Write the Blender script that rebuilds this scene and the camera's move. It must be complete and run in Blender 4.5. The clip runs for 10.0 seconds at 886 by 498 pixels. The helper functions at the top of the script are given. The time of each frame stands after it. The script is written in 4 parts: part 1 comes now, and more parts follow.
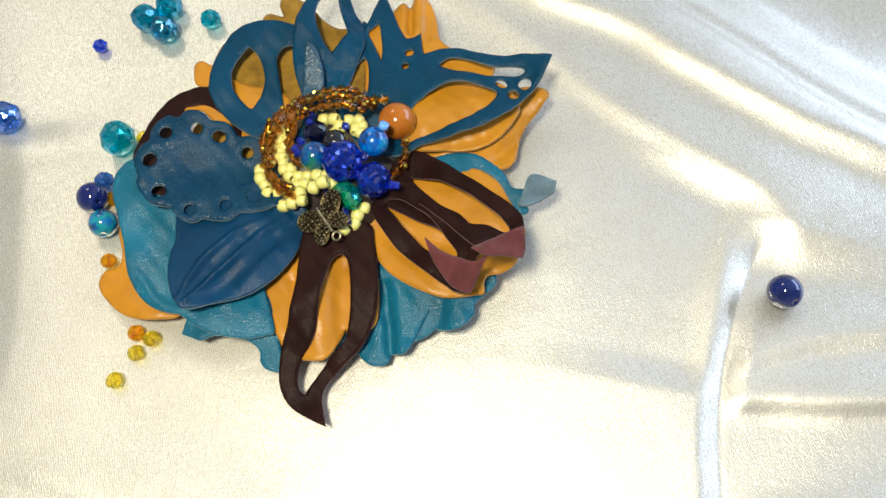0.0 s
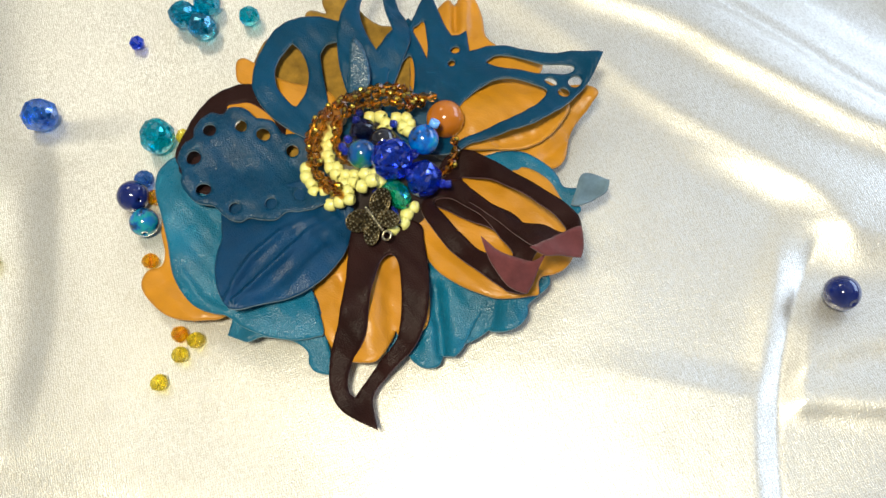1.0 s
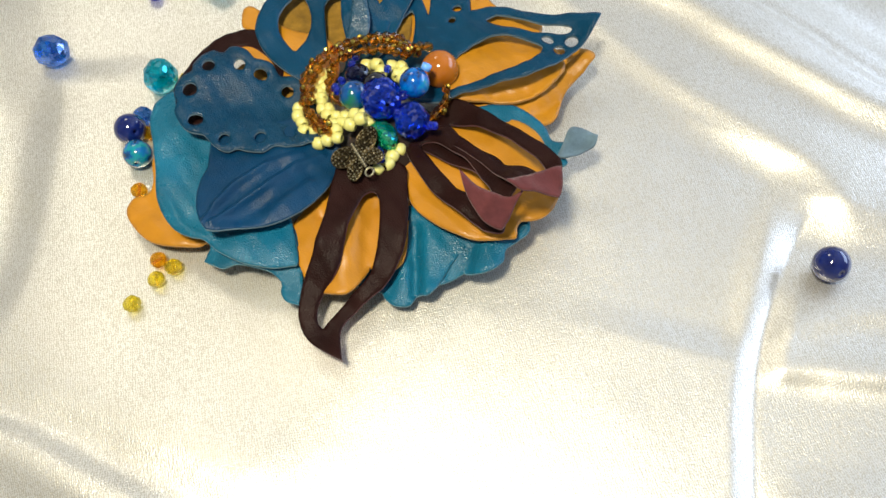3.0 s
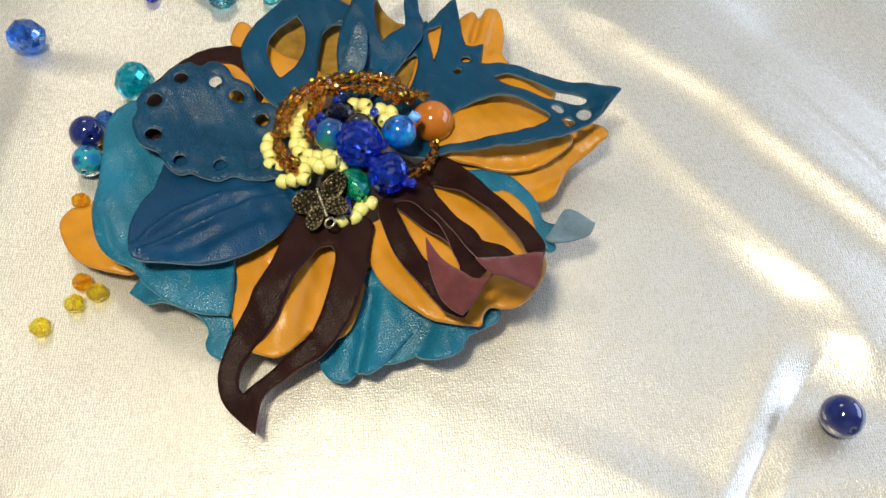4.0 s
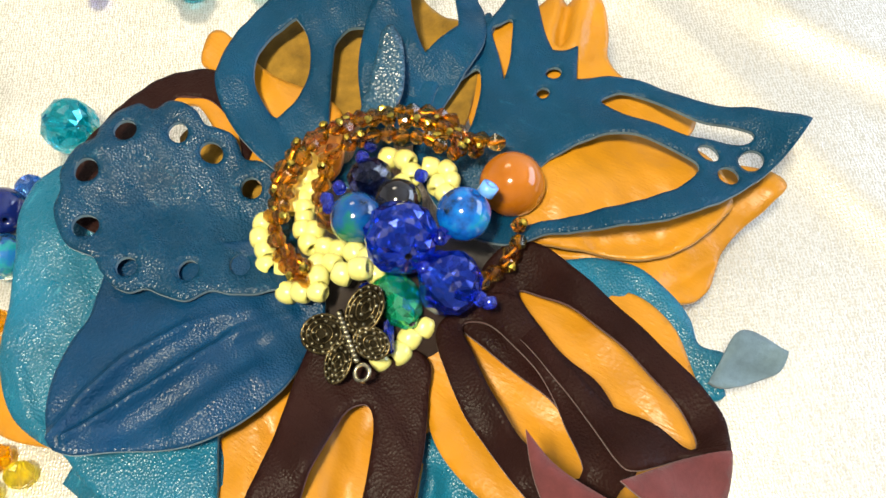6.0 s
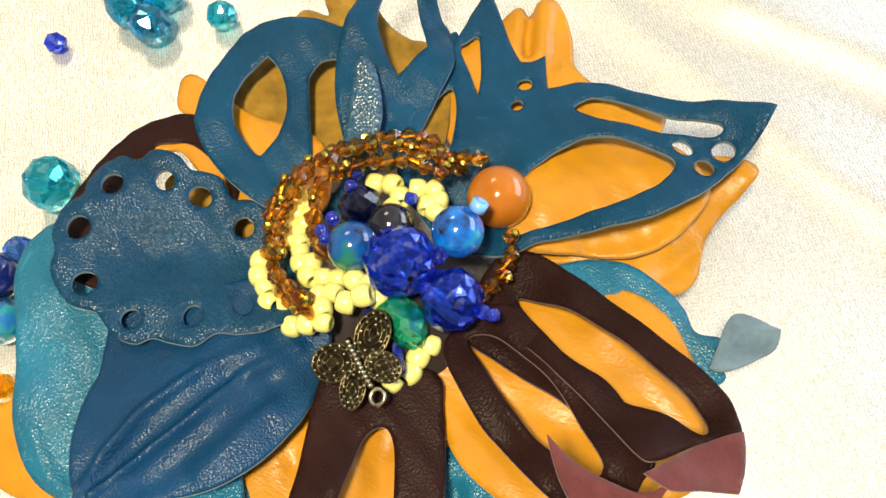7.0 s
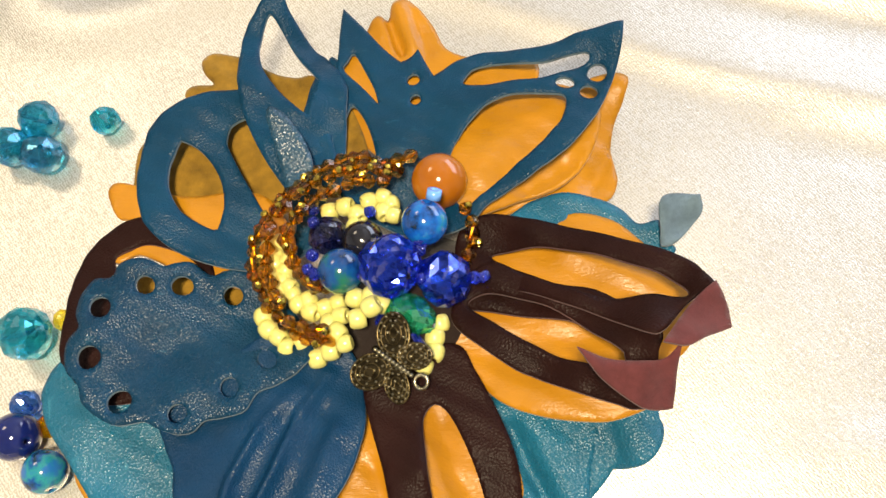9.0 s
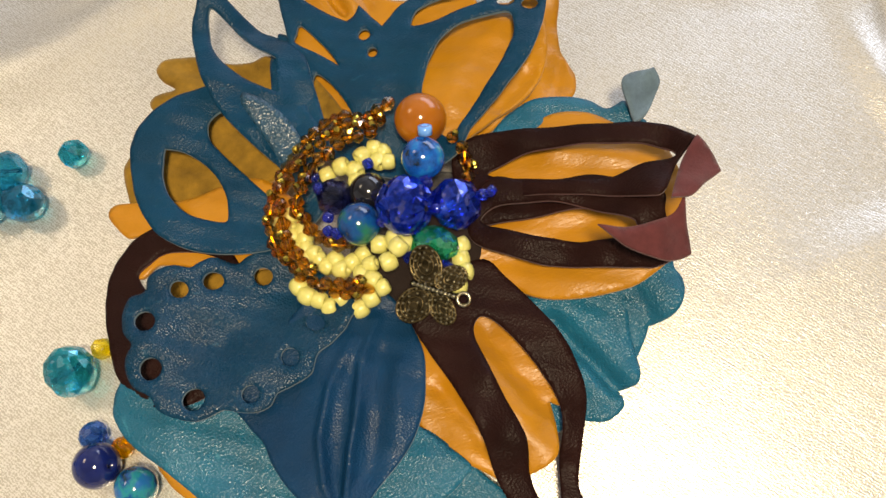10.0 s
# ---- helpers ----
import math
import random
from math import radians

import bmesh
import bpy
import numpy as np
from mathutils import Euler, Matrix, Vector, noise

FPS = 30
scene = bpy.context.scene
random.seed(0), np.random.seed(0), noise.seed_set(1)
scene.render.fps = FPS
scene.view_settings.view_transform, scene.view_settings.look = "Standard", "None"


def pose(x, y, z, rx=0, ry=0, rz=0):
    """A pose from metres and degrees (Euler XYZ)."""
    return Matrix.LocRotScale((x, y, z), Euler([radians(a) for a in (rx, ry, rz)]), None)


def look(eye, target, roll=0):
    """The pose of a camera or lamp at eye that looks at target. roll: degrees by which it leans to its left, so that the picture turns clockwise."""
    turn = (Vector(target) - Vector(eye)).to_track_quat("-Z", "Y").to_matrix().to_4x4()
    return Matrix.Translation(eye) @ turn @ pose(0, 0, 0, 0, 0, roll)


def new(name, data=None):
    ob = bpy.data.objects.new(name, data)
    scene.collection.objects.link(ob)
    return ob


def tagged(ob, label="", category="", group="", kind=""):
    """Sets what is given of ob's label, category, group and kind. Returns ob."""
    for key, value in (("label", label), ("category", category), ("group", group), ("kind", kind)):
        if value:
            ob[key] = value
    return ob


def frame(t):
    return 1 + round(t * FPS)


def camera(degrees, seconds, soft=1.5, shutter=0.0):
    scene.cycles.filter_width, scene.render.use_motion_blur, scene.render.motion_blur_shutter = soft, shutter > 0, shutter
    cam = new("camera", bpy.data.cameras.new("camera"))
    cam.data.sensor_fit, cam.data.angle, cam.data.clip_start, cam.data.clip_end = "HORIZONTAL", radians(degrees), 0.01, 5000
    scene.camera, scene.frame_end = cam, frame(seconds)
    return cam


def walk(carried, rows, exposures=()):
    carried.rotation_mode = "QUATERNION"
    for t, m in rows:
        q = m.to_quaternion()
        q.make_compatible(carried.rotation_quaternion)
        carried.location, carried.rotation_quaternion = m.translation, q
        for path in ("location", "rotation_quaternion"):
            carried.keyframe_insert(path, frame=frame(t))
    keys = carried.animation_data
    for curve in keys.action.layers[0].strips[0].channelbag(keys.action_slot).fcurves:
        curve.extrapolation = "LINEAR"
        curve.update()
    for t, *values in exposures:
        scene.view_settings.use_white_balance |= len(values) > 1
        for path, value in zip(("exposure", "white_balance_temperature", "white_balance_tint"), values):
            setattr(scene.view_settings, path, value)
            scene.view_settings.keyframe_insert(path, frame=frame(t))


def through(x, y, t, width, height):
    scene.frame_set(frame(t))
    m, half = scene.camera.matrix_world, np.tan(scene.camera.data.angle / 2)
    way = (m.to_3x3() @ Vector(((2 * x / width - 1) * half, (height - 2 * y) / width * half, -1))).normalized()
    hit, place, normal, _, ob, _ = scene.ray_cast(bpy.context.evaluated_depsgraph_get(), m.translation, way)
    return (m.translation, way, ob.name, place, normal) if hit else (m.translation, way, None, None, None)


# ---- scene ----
from mathutils.geometry import delaunay_2d_cdt

cam = camera(57.0, 10.0)
PATH = [
    (0, 0.01914, -0.09905, 0.19316, -0.749, -66.291, -8.023),
    (0.5, 0.01269, -0.09830, 0.19364, -0.875, -66.326, -7.902),
    (1, 0.00607, -0.09663, 0.19006, -1.402, -66.030, -7.336),
    (1.5, 0.00583, -0.09935, 0.18627, -0.752, -65.229, -8.254),
    (2, 0.00660, -0.10555, 0.18394, 1.887, -63.531, -10.626),
    (2.5, 0.00904, -0.11795, 0.17632, 3.733, -62.479, -10.130),
    (2.7, 0.01282, -0.12250, 0.17594, 3.392, -62.347, -9.302),
    (3.8, 0.01888, -0.11694, 0.16586, 4.088, -58.063, -0.058),
    (4, 0.02718, -0.10561, 0.15660, 5.179, -57.862, 0.364),
    (4.2, 0.02433, -0.09546, 0.15117, 6.740, -58.523, -0.395),
    (4.5, 0.00916, -0.08358, 0.14805, 9.213, -59.288, -2.997),
    (4.7, 0.01470, -0.07048, 0.14484, 12.234, -59.995, -5.754),
    (5, 0.01766, -0.07103, 0.13253, 11.303, -60.899, -5.834),
    (5.2, 0.01751, -0.06425, 0.12498, 11.798, -62.107, -6.947),
    (5.5, 0.01122, -0.05290, 0.12463, 10.804, -62.900, -6.667),
    (5.7, 0.01293, -0.04785, 0.12216, 11.981, -62.968, -7.905),
    (6, 0.01434, -0.04673, 0.11708, 10.903, -62.515, -7.208),
    (6.2, 0.01479, -0.04654, 0.12026, 10.970, -62.849, -7.630),
    (7.3, 0.00262, -0.04661, 0.12111, 0.455, -62.565, -6.773),
    (7.5, -0.00321, -0.04816, 0.11718, -2.990, -62.614, -5.271),
    (7.7, -0.00401, -0.04629, 0.12056, -4.095, -63.219, -5.900),
    (8, 0.00534, -0.04208, 0.12533, -6.904, -63.049, -5.813),
    (8.2, 0.00628, -0.03913, 0.12311, -7.866, -63.527, -7.087),
    (8.5, 0.00376, -0.03892, 0.13341, -9.884, -64.639, -8.990),
    (8.7, 0.00040, -0.04501, 0.14306, -11.200, -64.453, -10.974),
    (9, -0.00603, -0.04833, 0.13772, -15.317, -65.816, -12.841),
    (9.2, -0.00630, -0.04918, 0.13923, -16.574, -67.004, -15.737),
    (9.5, -0.01646, -0.04282, 0.15101, -22.797, -68.843, -15.472),
    (9.7, -0.02121, -0.04583, 0.14872, -23.744, -68.886, -17.647),
    (10, -0.02243, -0.04688, 0.14669, -27.270, -70.126, -17.757),
]
# stops, kelvin and tint: the clip's camera adapts as it closes in and turns
EXPOSURES = [(0, -0.18, 6300, 3), (2.7, -0.17, 6300, 4), (4.5, -0.2, 6500, 6), (5.0, -0.02, 6550, 6), (5.5, 0.02, 6700, 5), (6.2, 0.38, 6800, 4), (7.5, 0.25, 7250, 6), (8.5, 0.07, 7300, 9), (9.0, 0.07, 7350, 10), (10.0, -0.39, 7500, 11)]
walk(cam, [(t, pose(x, y, z, 90 + pitch, 0, yaw) @ pose(0, 0, 0, 0, 0, roll)) for t, x, y, z, yaw, pitch, roll in PATH],
     exposures=EXPOSURES)

# ---------------------------------------------------------------- light
world = bpy.data.worlds.new("room_air")
world.use_nodes = True
world.node_tree.nodes["Background"].inputs[0].default_value = (0.55, 0.65, 0.85, 1)
world.node_tree.nodes["Background"].inputs[1].default_value = 0.3
scene.world = world


def area_lamp(name, eye, target, size, watts, colour):
    data = bpy.data.lights.new(name, "AREA")
    data.shape, data.size, data.energy, data.color = "DISK", size, watts, colour
    ob = new(name, data)
    ob.matrix_world = look(eye, target)
    return ob


# Unseen fixed lamp added in place of the flash beside the moving lens.
area_lamp("flash_stand_in_light", (-0.045, -0.125, 0.41), (-0.17, 0.08, 0), 0.065, 3.35, (1.0, 0.88, 0.68))
area_lamp("ceiling_light", (-0.52, 1.28, 1.72), (0, 0, 0), 0.6, 7.4, (1.0, 0.88, 0.70))
window_light = area_lamp("window_light", (1.97, 0.80, 0.85), (0.2, 0.75, 0.72), 2.2, 41, (0.62, 0.73, 1.0))
window_light.data.shape, window_light.data.size_y = "RECTANGLE", 0.9

MM = 0.001

# ---------------------------------------------------------------- materials


def principled(name):
    m = bpy.data.materials.new(name)
    m.use_nodes = True
    return m, m.node_tree, m.node_tree.nodes["Principled BSDF"]


def node(tree, kind, **values):
    n = tree.nodes.new(kind)
    for k, v in values.items():
        if k in n.inputs:
            n.inputs[k].default_value = v
    return n


def ramp(tree, source, stops):
    r = tree.nodes.new("ShaderNodeValToRGB")
    while len(r.color_ramp.elements) < len(stops):
        r.color_ramp.elements.new(0.5)
    for e, (p, c) in zip(r.color_ramp.elements, stops):
        e.position, e.color = p, (*c, 1)
    tree.links.new(source, r.inputs[0])
    return r.outputs[0]


def noise_out(tree, scale, detail=3.0, rough=0.55):
    co = tree.nodes.new("ShaderNodeTexCoord")
    n = node(tree, "ShaderNodeTexNoise", Scale=scale, Detail=detail, Roughness=rough)
    tree.links.new(co.outputs["Object"], n.inputs["Vector"])
    return n.outputs["Fac"]


def bump(tree, bsdf, sources):
    """sources: (height socket, strength, distance in metres), laid over one another."""
    last = None
    for height, strength, distance in sources:
        b = node(tree, "ShaderNodeBump", Strength=strength, Distance=distance)
        tree.links.new(height, b.inputs["Height"])
        if last:
            tree.links.new(last, b.inputs["Normal"])
        last = b.outputs["Normal"]
    tree.links.new(last, bsdf.inputs["Normal"])


def scaled(c, k):
    return tuple(v * k for v in c)


def streaks(tree, turn, along, across, detail=3.0):
    """Noise drawn out along one direction of the skin."""
    co = tree.nodes.new("ShaderNodeTexCoord")
    mp = tree.nodes.new("ShaderNodeMapping")
    mp.vector_type = "TEXTURE"
    mp.inputs["Rotation"].default_value = (0, 0, turn)
    mp.inputs["Scale"].default_value = (1 / along, 1 / across, 1 / across)
    tree.links.new(co.outputs["Object"], mp.inputs["Vector"])
    n = node(tree, "ShaderNodeTexNoise", Scale=1.0, Detail=detail, Roughness=0.65)
    tree.links.new(mp.outputs["Vector"], n.inputs["Vector"])
    return n.outputs["Fac"]


def leather(name, colour, rough=0.42, grain=1900, depth=0.00016, wear=0.22, spec=0.5, scuff=None, turn=-0.5, pull=0.4):
    m, tree, b = principled(name)
    tone = noise_out(tree, 95, 4)
    base = ramp(tree, tone, [(0.3, scaled(colour, 1 - wear)), (0.7, scaled(colour, 1 + wear * 0.8))])
    if scuff:
        mix = tree.nodes.new("ShaderNodeMix")
        mix.data_type = "RGBA"
        tree.links.new(ramp(tree, streaks(tree, turn, 260, 1100), [(0.63, (0, 0, 0)), (0.78, (1, 1, 1))]), mix.inputs[0])
        tree.links.new(base, mix.inputs[6])
        mix.inputs[7].default_value = (*scuff, 1)
        base = mix.outputs[2]
    tree.links.new(base, b.inputs["Base Color"])
    co = tree.nodes.new("ShaderNodeTexCoord")
    warp = node(tree, "ShaderNodeTexNoise", Scale=260.0, Detail=2.0)
    tree.links.new(co.outputs["Object"], warp.inputs["Vector"])
    cells = node(tree, "ShaderNodeTexVoronoi", Scale=grain, Randomness=1.0)
    tree.links.new(co.outputs["Object"], cells.inputs["Vector"])
    tree.links.new(ramp(tree, noise_out(tree, 420, 4, 0.7), [(0.35, (rough - 0.05,) * 3), (0.7, (rough + 0.1,) * 3)]), b.inputs["Roughness"])
    b.inputs["Specular IOR Level"].default_value = spec
    bump(tree, b, [(warp.outputs["Fac"], 0.08, 0.0004), (streaks(tree, turn, 300, 1300), pull, 0.00025), (cells.outputs["Distance"], 0.45, depth)])
    return m


def suede(name, colour, wear=0.4):
    m, tree, b = principled(name)
    tone = noise_out(tree, 170, 6, 0.7)
    tree.links.new(ramp(tree, tone, [(0.3, scaled(colour, 1 - wear)), (0.7, scaled(colour, 1 + wear * 0.6))]), b.inputs["Base Color"])
    b.inputs["Roughness"].default_value = 0.92
    b.inputs["Specular IOR Level"].default_value = 0.15
    b.inputs["Sheen Weight"].default_value = 0.15
    bump(tree, b, [(noise_out(tree, 1500, 4, 0.8), 0.5, 0.0003)])
    return m


def glass(name, colour, rough=0.02, ior=1.5, clear=1.0, through=0.35, lustre=0.0, cells=850, gleam=0.15):
    """Tinted glass; `through` is the part of the light that passes it straight, as it does along a thin or drilled bead."""
    m, tree, b = principled(name)
    # light and dark patches painted into the colour: far facets seen through near ones
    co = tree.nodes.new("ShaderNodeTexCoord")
    painted_facets = node(tree, "ShaderNodeTexVoronoi", Scale=cells, Randomness=1.0)
    tree.links.new(co.outputs["Object"], painted_facets.inputs["Vector"])
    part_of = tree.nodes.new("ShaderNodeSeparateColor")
    tree.links.new(painted_facets.outputs["Color"], part_of.inputs[0])
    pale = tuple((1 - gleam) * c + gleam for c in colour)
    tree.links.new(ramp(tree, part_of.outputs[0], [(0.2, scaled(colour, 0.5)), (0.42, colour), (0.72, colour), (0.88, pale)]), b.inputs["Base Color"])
    b.inputs["Transmission Weight"].default_value = clear
    b.inputs["Roughness"].default_value = rough
    b.inputs["IOR"].default_value = ior
    b.inputs["Metallic"].default_value = lustre
    b.inputs["Coat Weight"].default_value = 0.3
    b.inputs["Coat Roughness"].default_value = 0.02
    straight = tree.nodes.new("ShaderNodeBsdfTransparent")
    straight.inputs["Color"].default_value = (*[c ** 0.6 for c in colour], 1)
    mix = tree.nodes.new("ShaderNodeMixShader")
    mix.inputs[0].default_value = through
    tree.links.new(b.outputs[0], mix.inputs[1])
    tree.links.new(straight.outputs[0], mix.inputs[2])
    tree.links.new(mix.outputs[0], tree.nodes["Material Output"].inputs["Surface"])
    return m


def stone(name, stops, scale=220, rough=0.12):
    m, tree, b = principled(name)
    tree.links.new(ramp(tree, noise_out(tree, scale, 4, 0.6), stops), b.inputs["Base Color"])
    b.inputs["Roughness"].default_value = rough
    b.inputs["Coat Weight"].default_value = 0.6
    b.inputs["Coat Roughness"].default_value = 0.04
    return m


def satin_material():
    m, tree, b = principled("cream_satin")
    tree.links.new(ramp(tree, noise_out(tree, 30, 3), [(0.3, (0.77, 0.75, 0.695)), (0.7, (0.84, 0.825, 0.77))]), b.inputs["Base Color"])
    # warp and weft: fine rows of short threads
    def rows(turn, scale):
        co = tree.nodes.new("ShaderNodeTexCoord")
        mp = tree.nodes.new("ShaderNodeMapping")
        mp.inputs["Rotation"].default_value = (0, 0, turn)
        tree.links.new(co.outputs["Object"], mp.inputs["Vector"])
        w = node(tree, "ShaderNodeTexWave", Scale=scale, Distortion=7.0, Detail=2.0)
        w.inputs["Detail Scale"].default_value = 2.0
        tree.links.new(mp.outputs["Vector"], w.inputs["Vector"])
        return w.outputs["Fac"]

    def mixed(a, b, part_b):
        mix = tree.nodes.new("ShaderNodeMix")
        mix.inputs[0].default_value = part_b
        tree.links.new(a, mix.inputs[2])
        tree.links.new(b, mix.inputs[3])
        return mix.outputs[0]

    crossing = mixed(rows(-0.18, 590), rows(-0.18 + math.pi / 2, 520), 0.38)
    loose_threads = mixed(streaks(tree, 0.18, 700, 2000), streaks(tree, 1.75, 700, 2200), 0.6)
    weave = mixed(loose_threads, crossing, 0.27)
    threads = tree.nodes.new("ShaderNodeMix")
    threads.data_type, threads.blend_type = "RGBA", "MULTIPLY"
    threads.inputs[0].default_value = 1.0
    base = b.inputs["Base Color"].links[0].from_socket
    tree.links.new(base, threads.inputs[6])
    tree.links.new(ramp(tree, weave, [(0.44, (0.69, 0.665, 0.61)), (0.545, (1.0, 1.0, 1.0))]), threads.inputs[7])
    tree.links.new(threads.outputs[2], b.inputs["Base Color"])
    b.inputs["Specular IOR Level"].default_value = 0.8
    b.inputs["Metallic"].default_value = 0.75
    b.inputs["Sheen Weight"].default_value = 0.15
    tree.links.new(ramp(tree, weave, [(0.42, (0.46,) * 3), (0.60, (0.29,) * 3)]), b.inputs["Roughness"])
    heights = [(noise_out(tree, 26, 2), 0.16, 0.004), (noise_out(tree, 70, 3), 0.17, 0.0013), (noise_out(tree, 190, 3), 0.10, 0.0006), (weave, 0.5, 0.00024)]
    bump(tree, b, heights)
    return m


def plain(name, colour, rough=0.7, scale=6):
    m, tree, b = principled(name)
    tree.links.new(ramp(tree, noise_out(tree, scale, 4), [(0.3, scaled(colour, 0.93)), (0.7, colour)]), b.inputs["Base Color"])
    b.inputs["Roughness"].default_value = rough
    return m


def metal(name, colour, rough=0.35):
    m, tree, b = principled(name)
    tree.links.new(ramp(tree, noise_out(tree, 700, 4), [(0.35, scaled(colour, 0.25)), (0.65, colour)]), b.inputs["Base Color"])
    b.inputs["Metallic"].default_value = 1.0
    b.inputs["Roughness"].default_value = rough
    return m


BLUE = leather("dark_blue_leather", (0.0020, 0.0365, 0.082), rough=0.33, grain=2900, depth=0.00023, spec=0.15, scuff=(0.010, 0.068, 0.12), pull=0.18)
LEAF_BLUE = leather("navy_leather", (0.0018, 0.030, 0.080), rough=0.34, grain=2900, depth=0.0002, spec=0.21, pull=0.07)
BLUE_WORN = leather("worn_blue_leather", (0.0022, 0.032, 0.072), rough=0.28, grain=2700, depth=0.0003, spec=0.22, scuff=(0.015, 0.075, 0.13), pull=0.12)
SHINY_BLUE = leather("shiny_blue_leather", (0.009, 0.048, 0.088), rough=0.26, grain=2100, depth=0.00045, spec=0.6, scuff=(0.03, 0.10, 0.16))
TEAL = leather("teal_leather", (0.006, 0.098, 0.172), rough=0.31, grain=2700, spec=0.34, depth=0.0003, scuff=(0.03, 0.18, 0.26), turn=1.3)
ORANGE = leather("orange_leather", (0.40, 0.172, 0.009), rough=0.37, spec=0.33, grain=1700, depth=0.00006, wear=0.16, scuff=(0.38, 0.145, 0.011))
BROWN = leather("dark_brown_leather", (0.0150, 0.0054, 0.0046), rough=0.43, grain=2500, depth=0.00017, wear=0.3, spec=0.075, pull=0.05)
BLUE_EDGE = suede("blue_cut_edge", (0.11, 0.18, 0.23))
TEAL_EDGE = suede("teal_cut_edge", (0.10, 0.24, 0.30))
ORANGE_EDGE = suede("orange_cut_edge", (0.55, 0.27, 0.05))
BROWN_EDGE = suede("brown_cut_edge", (0.085, 0.017, 0.020))
BLUE_SUEDE = suede("grey_blue_suede", (0.115, 0.175, 0.225))
ORANGE_SUEDE = suede("ochre_suede", (0.235, 0.130, 0.016), wear=0.5)
PURPLE_SUEDE = suede("purple_brown_suede", (0.10, 0.028, 0.031))
FELT = suede("dark_felt", (0.02, 0.012, 0.01))
SATIN = satin_material()
SEED_YELLOW = stone("pale_yellow_bead", [(0.3, (0.56, 0.53, 0.14)), (0.7, (0.65, 0.62, 0.22))], scale=500, rough=0.3)
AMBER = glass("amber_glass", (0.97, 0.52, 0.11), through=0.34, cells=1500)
SILVER = metal("silver_lining", (0.85, 0.87, 0.92), 0.25)
GOLD = metal("gold_lined_bead", (1.0, 0.74, 0.12), 0.18)
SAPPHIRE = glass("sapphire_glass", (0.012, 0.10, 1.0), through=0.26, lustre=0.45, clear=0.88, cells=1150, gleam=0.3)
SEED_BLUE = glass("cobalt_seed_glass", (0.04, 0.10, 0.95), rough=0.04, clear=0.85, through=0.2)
PALE_BLUE = stone("pale_blue_bead", [(0.3, (0.10, 0.30, 0.80)), (0.7, (0.16, 0.40, 0.88))], rough=0.2)
TURQUOISE = stone("azure_marbled_stone", [(0.36, (0.003, 0.015, 0.04)), (0.41, (0.002, 0.05, 0.23)), (0.50, (0.002, 0.095, 0.42)), (0.60, (0.004, 0.17, 0.46)), (0.68, (0.008, 0.22, 0.22))])
GREEN_TURQUOISE = stone("turquoise_marbled_stone", [(0.33, (0.002, 0.01, 0.025)), (0.40, (0.002, 0.032, 0.14)), (0.50, (0.002, 0.06, 0.23)), (0.58, (0.003, 0.10, 0.13)), (0.67, (0.005, 0.13, 0.075))], scale=180)
MARBLE = stone("teal_marbled_stone", [(0.36, (0.005, 0.03, 0.05)), (0.44, (0.003, 0.06, 0.26)), (0.52, (0.01, 0.22, 0.26)), (0.62, (0.01, 0.12, 0.38))])
CATSEYE = stone("orange_cats_eye", [(0.3, (0.27, 0.080, 0.005)), (0.7, (0.42, 0.135, 0.010))], scale=90, rough=0.12)
CATSEYE.node_tree.nodes["Principled BSDF"].inputs["Coat Weight"].default_value = 0.2
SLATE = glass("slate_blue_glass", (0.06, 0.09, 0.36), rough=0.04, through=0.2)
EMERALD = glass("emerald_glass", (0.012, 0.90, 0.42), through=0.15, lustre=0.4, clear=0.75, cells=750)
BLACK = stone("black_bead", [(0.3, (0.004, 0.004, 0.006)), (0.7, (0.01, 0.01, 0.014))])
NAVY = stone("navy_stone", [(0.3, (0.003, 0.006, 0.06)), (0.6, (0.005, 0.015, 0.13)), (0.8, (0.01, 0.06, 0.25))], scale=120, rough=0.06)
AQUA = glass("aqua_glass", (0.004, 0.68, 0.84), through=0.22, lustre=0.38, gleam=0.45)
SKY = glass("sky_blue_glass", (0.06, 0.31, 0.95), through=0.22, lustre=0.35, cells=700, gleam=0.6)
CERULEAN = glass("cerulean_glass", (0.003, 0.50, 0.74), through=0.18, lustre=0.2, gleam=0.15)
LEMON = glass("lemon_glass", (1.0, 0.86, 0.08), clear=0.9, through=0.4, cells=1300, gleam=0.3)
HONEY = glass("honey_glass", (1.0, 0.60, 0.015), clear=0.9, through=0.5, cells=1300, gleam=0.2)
BRONZE = metal("antique_bronze", (0.165, 0.125, 0.06), 0.38)
DARK_BRONZE = metal("blackened_bronze", (0.035, 0.028, 0.016), 0.55)
BRIGHT_BRONZE = metal("rubbed_bronze", (0.55, 0.50, 0.34), 0.3)

# ---------------------------------------------------------------- mesh tools


def mesh_from(name, verts, faces, mats, indices=None, smooth=None):
    me = bpy.data.meshes.new(name)
    me.from_pydata(verts, [], faces)
    for m in mats:
        me.materials.append(m)
    if indices is not None:
        me.polygons.foreach_set("material_index", indices)
    if smooth is not None:
        me.polygons.foreach_set("use_smooth", smooth)
    me.update()
    return me


def part(name, me, parent, label="", m=None):
    ob = new(name, me)
    ob.parent = parent
    if m is not None:
        ob.matrix_basis = m
    return tagged(ob, label)


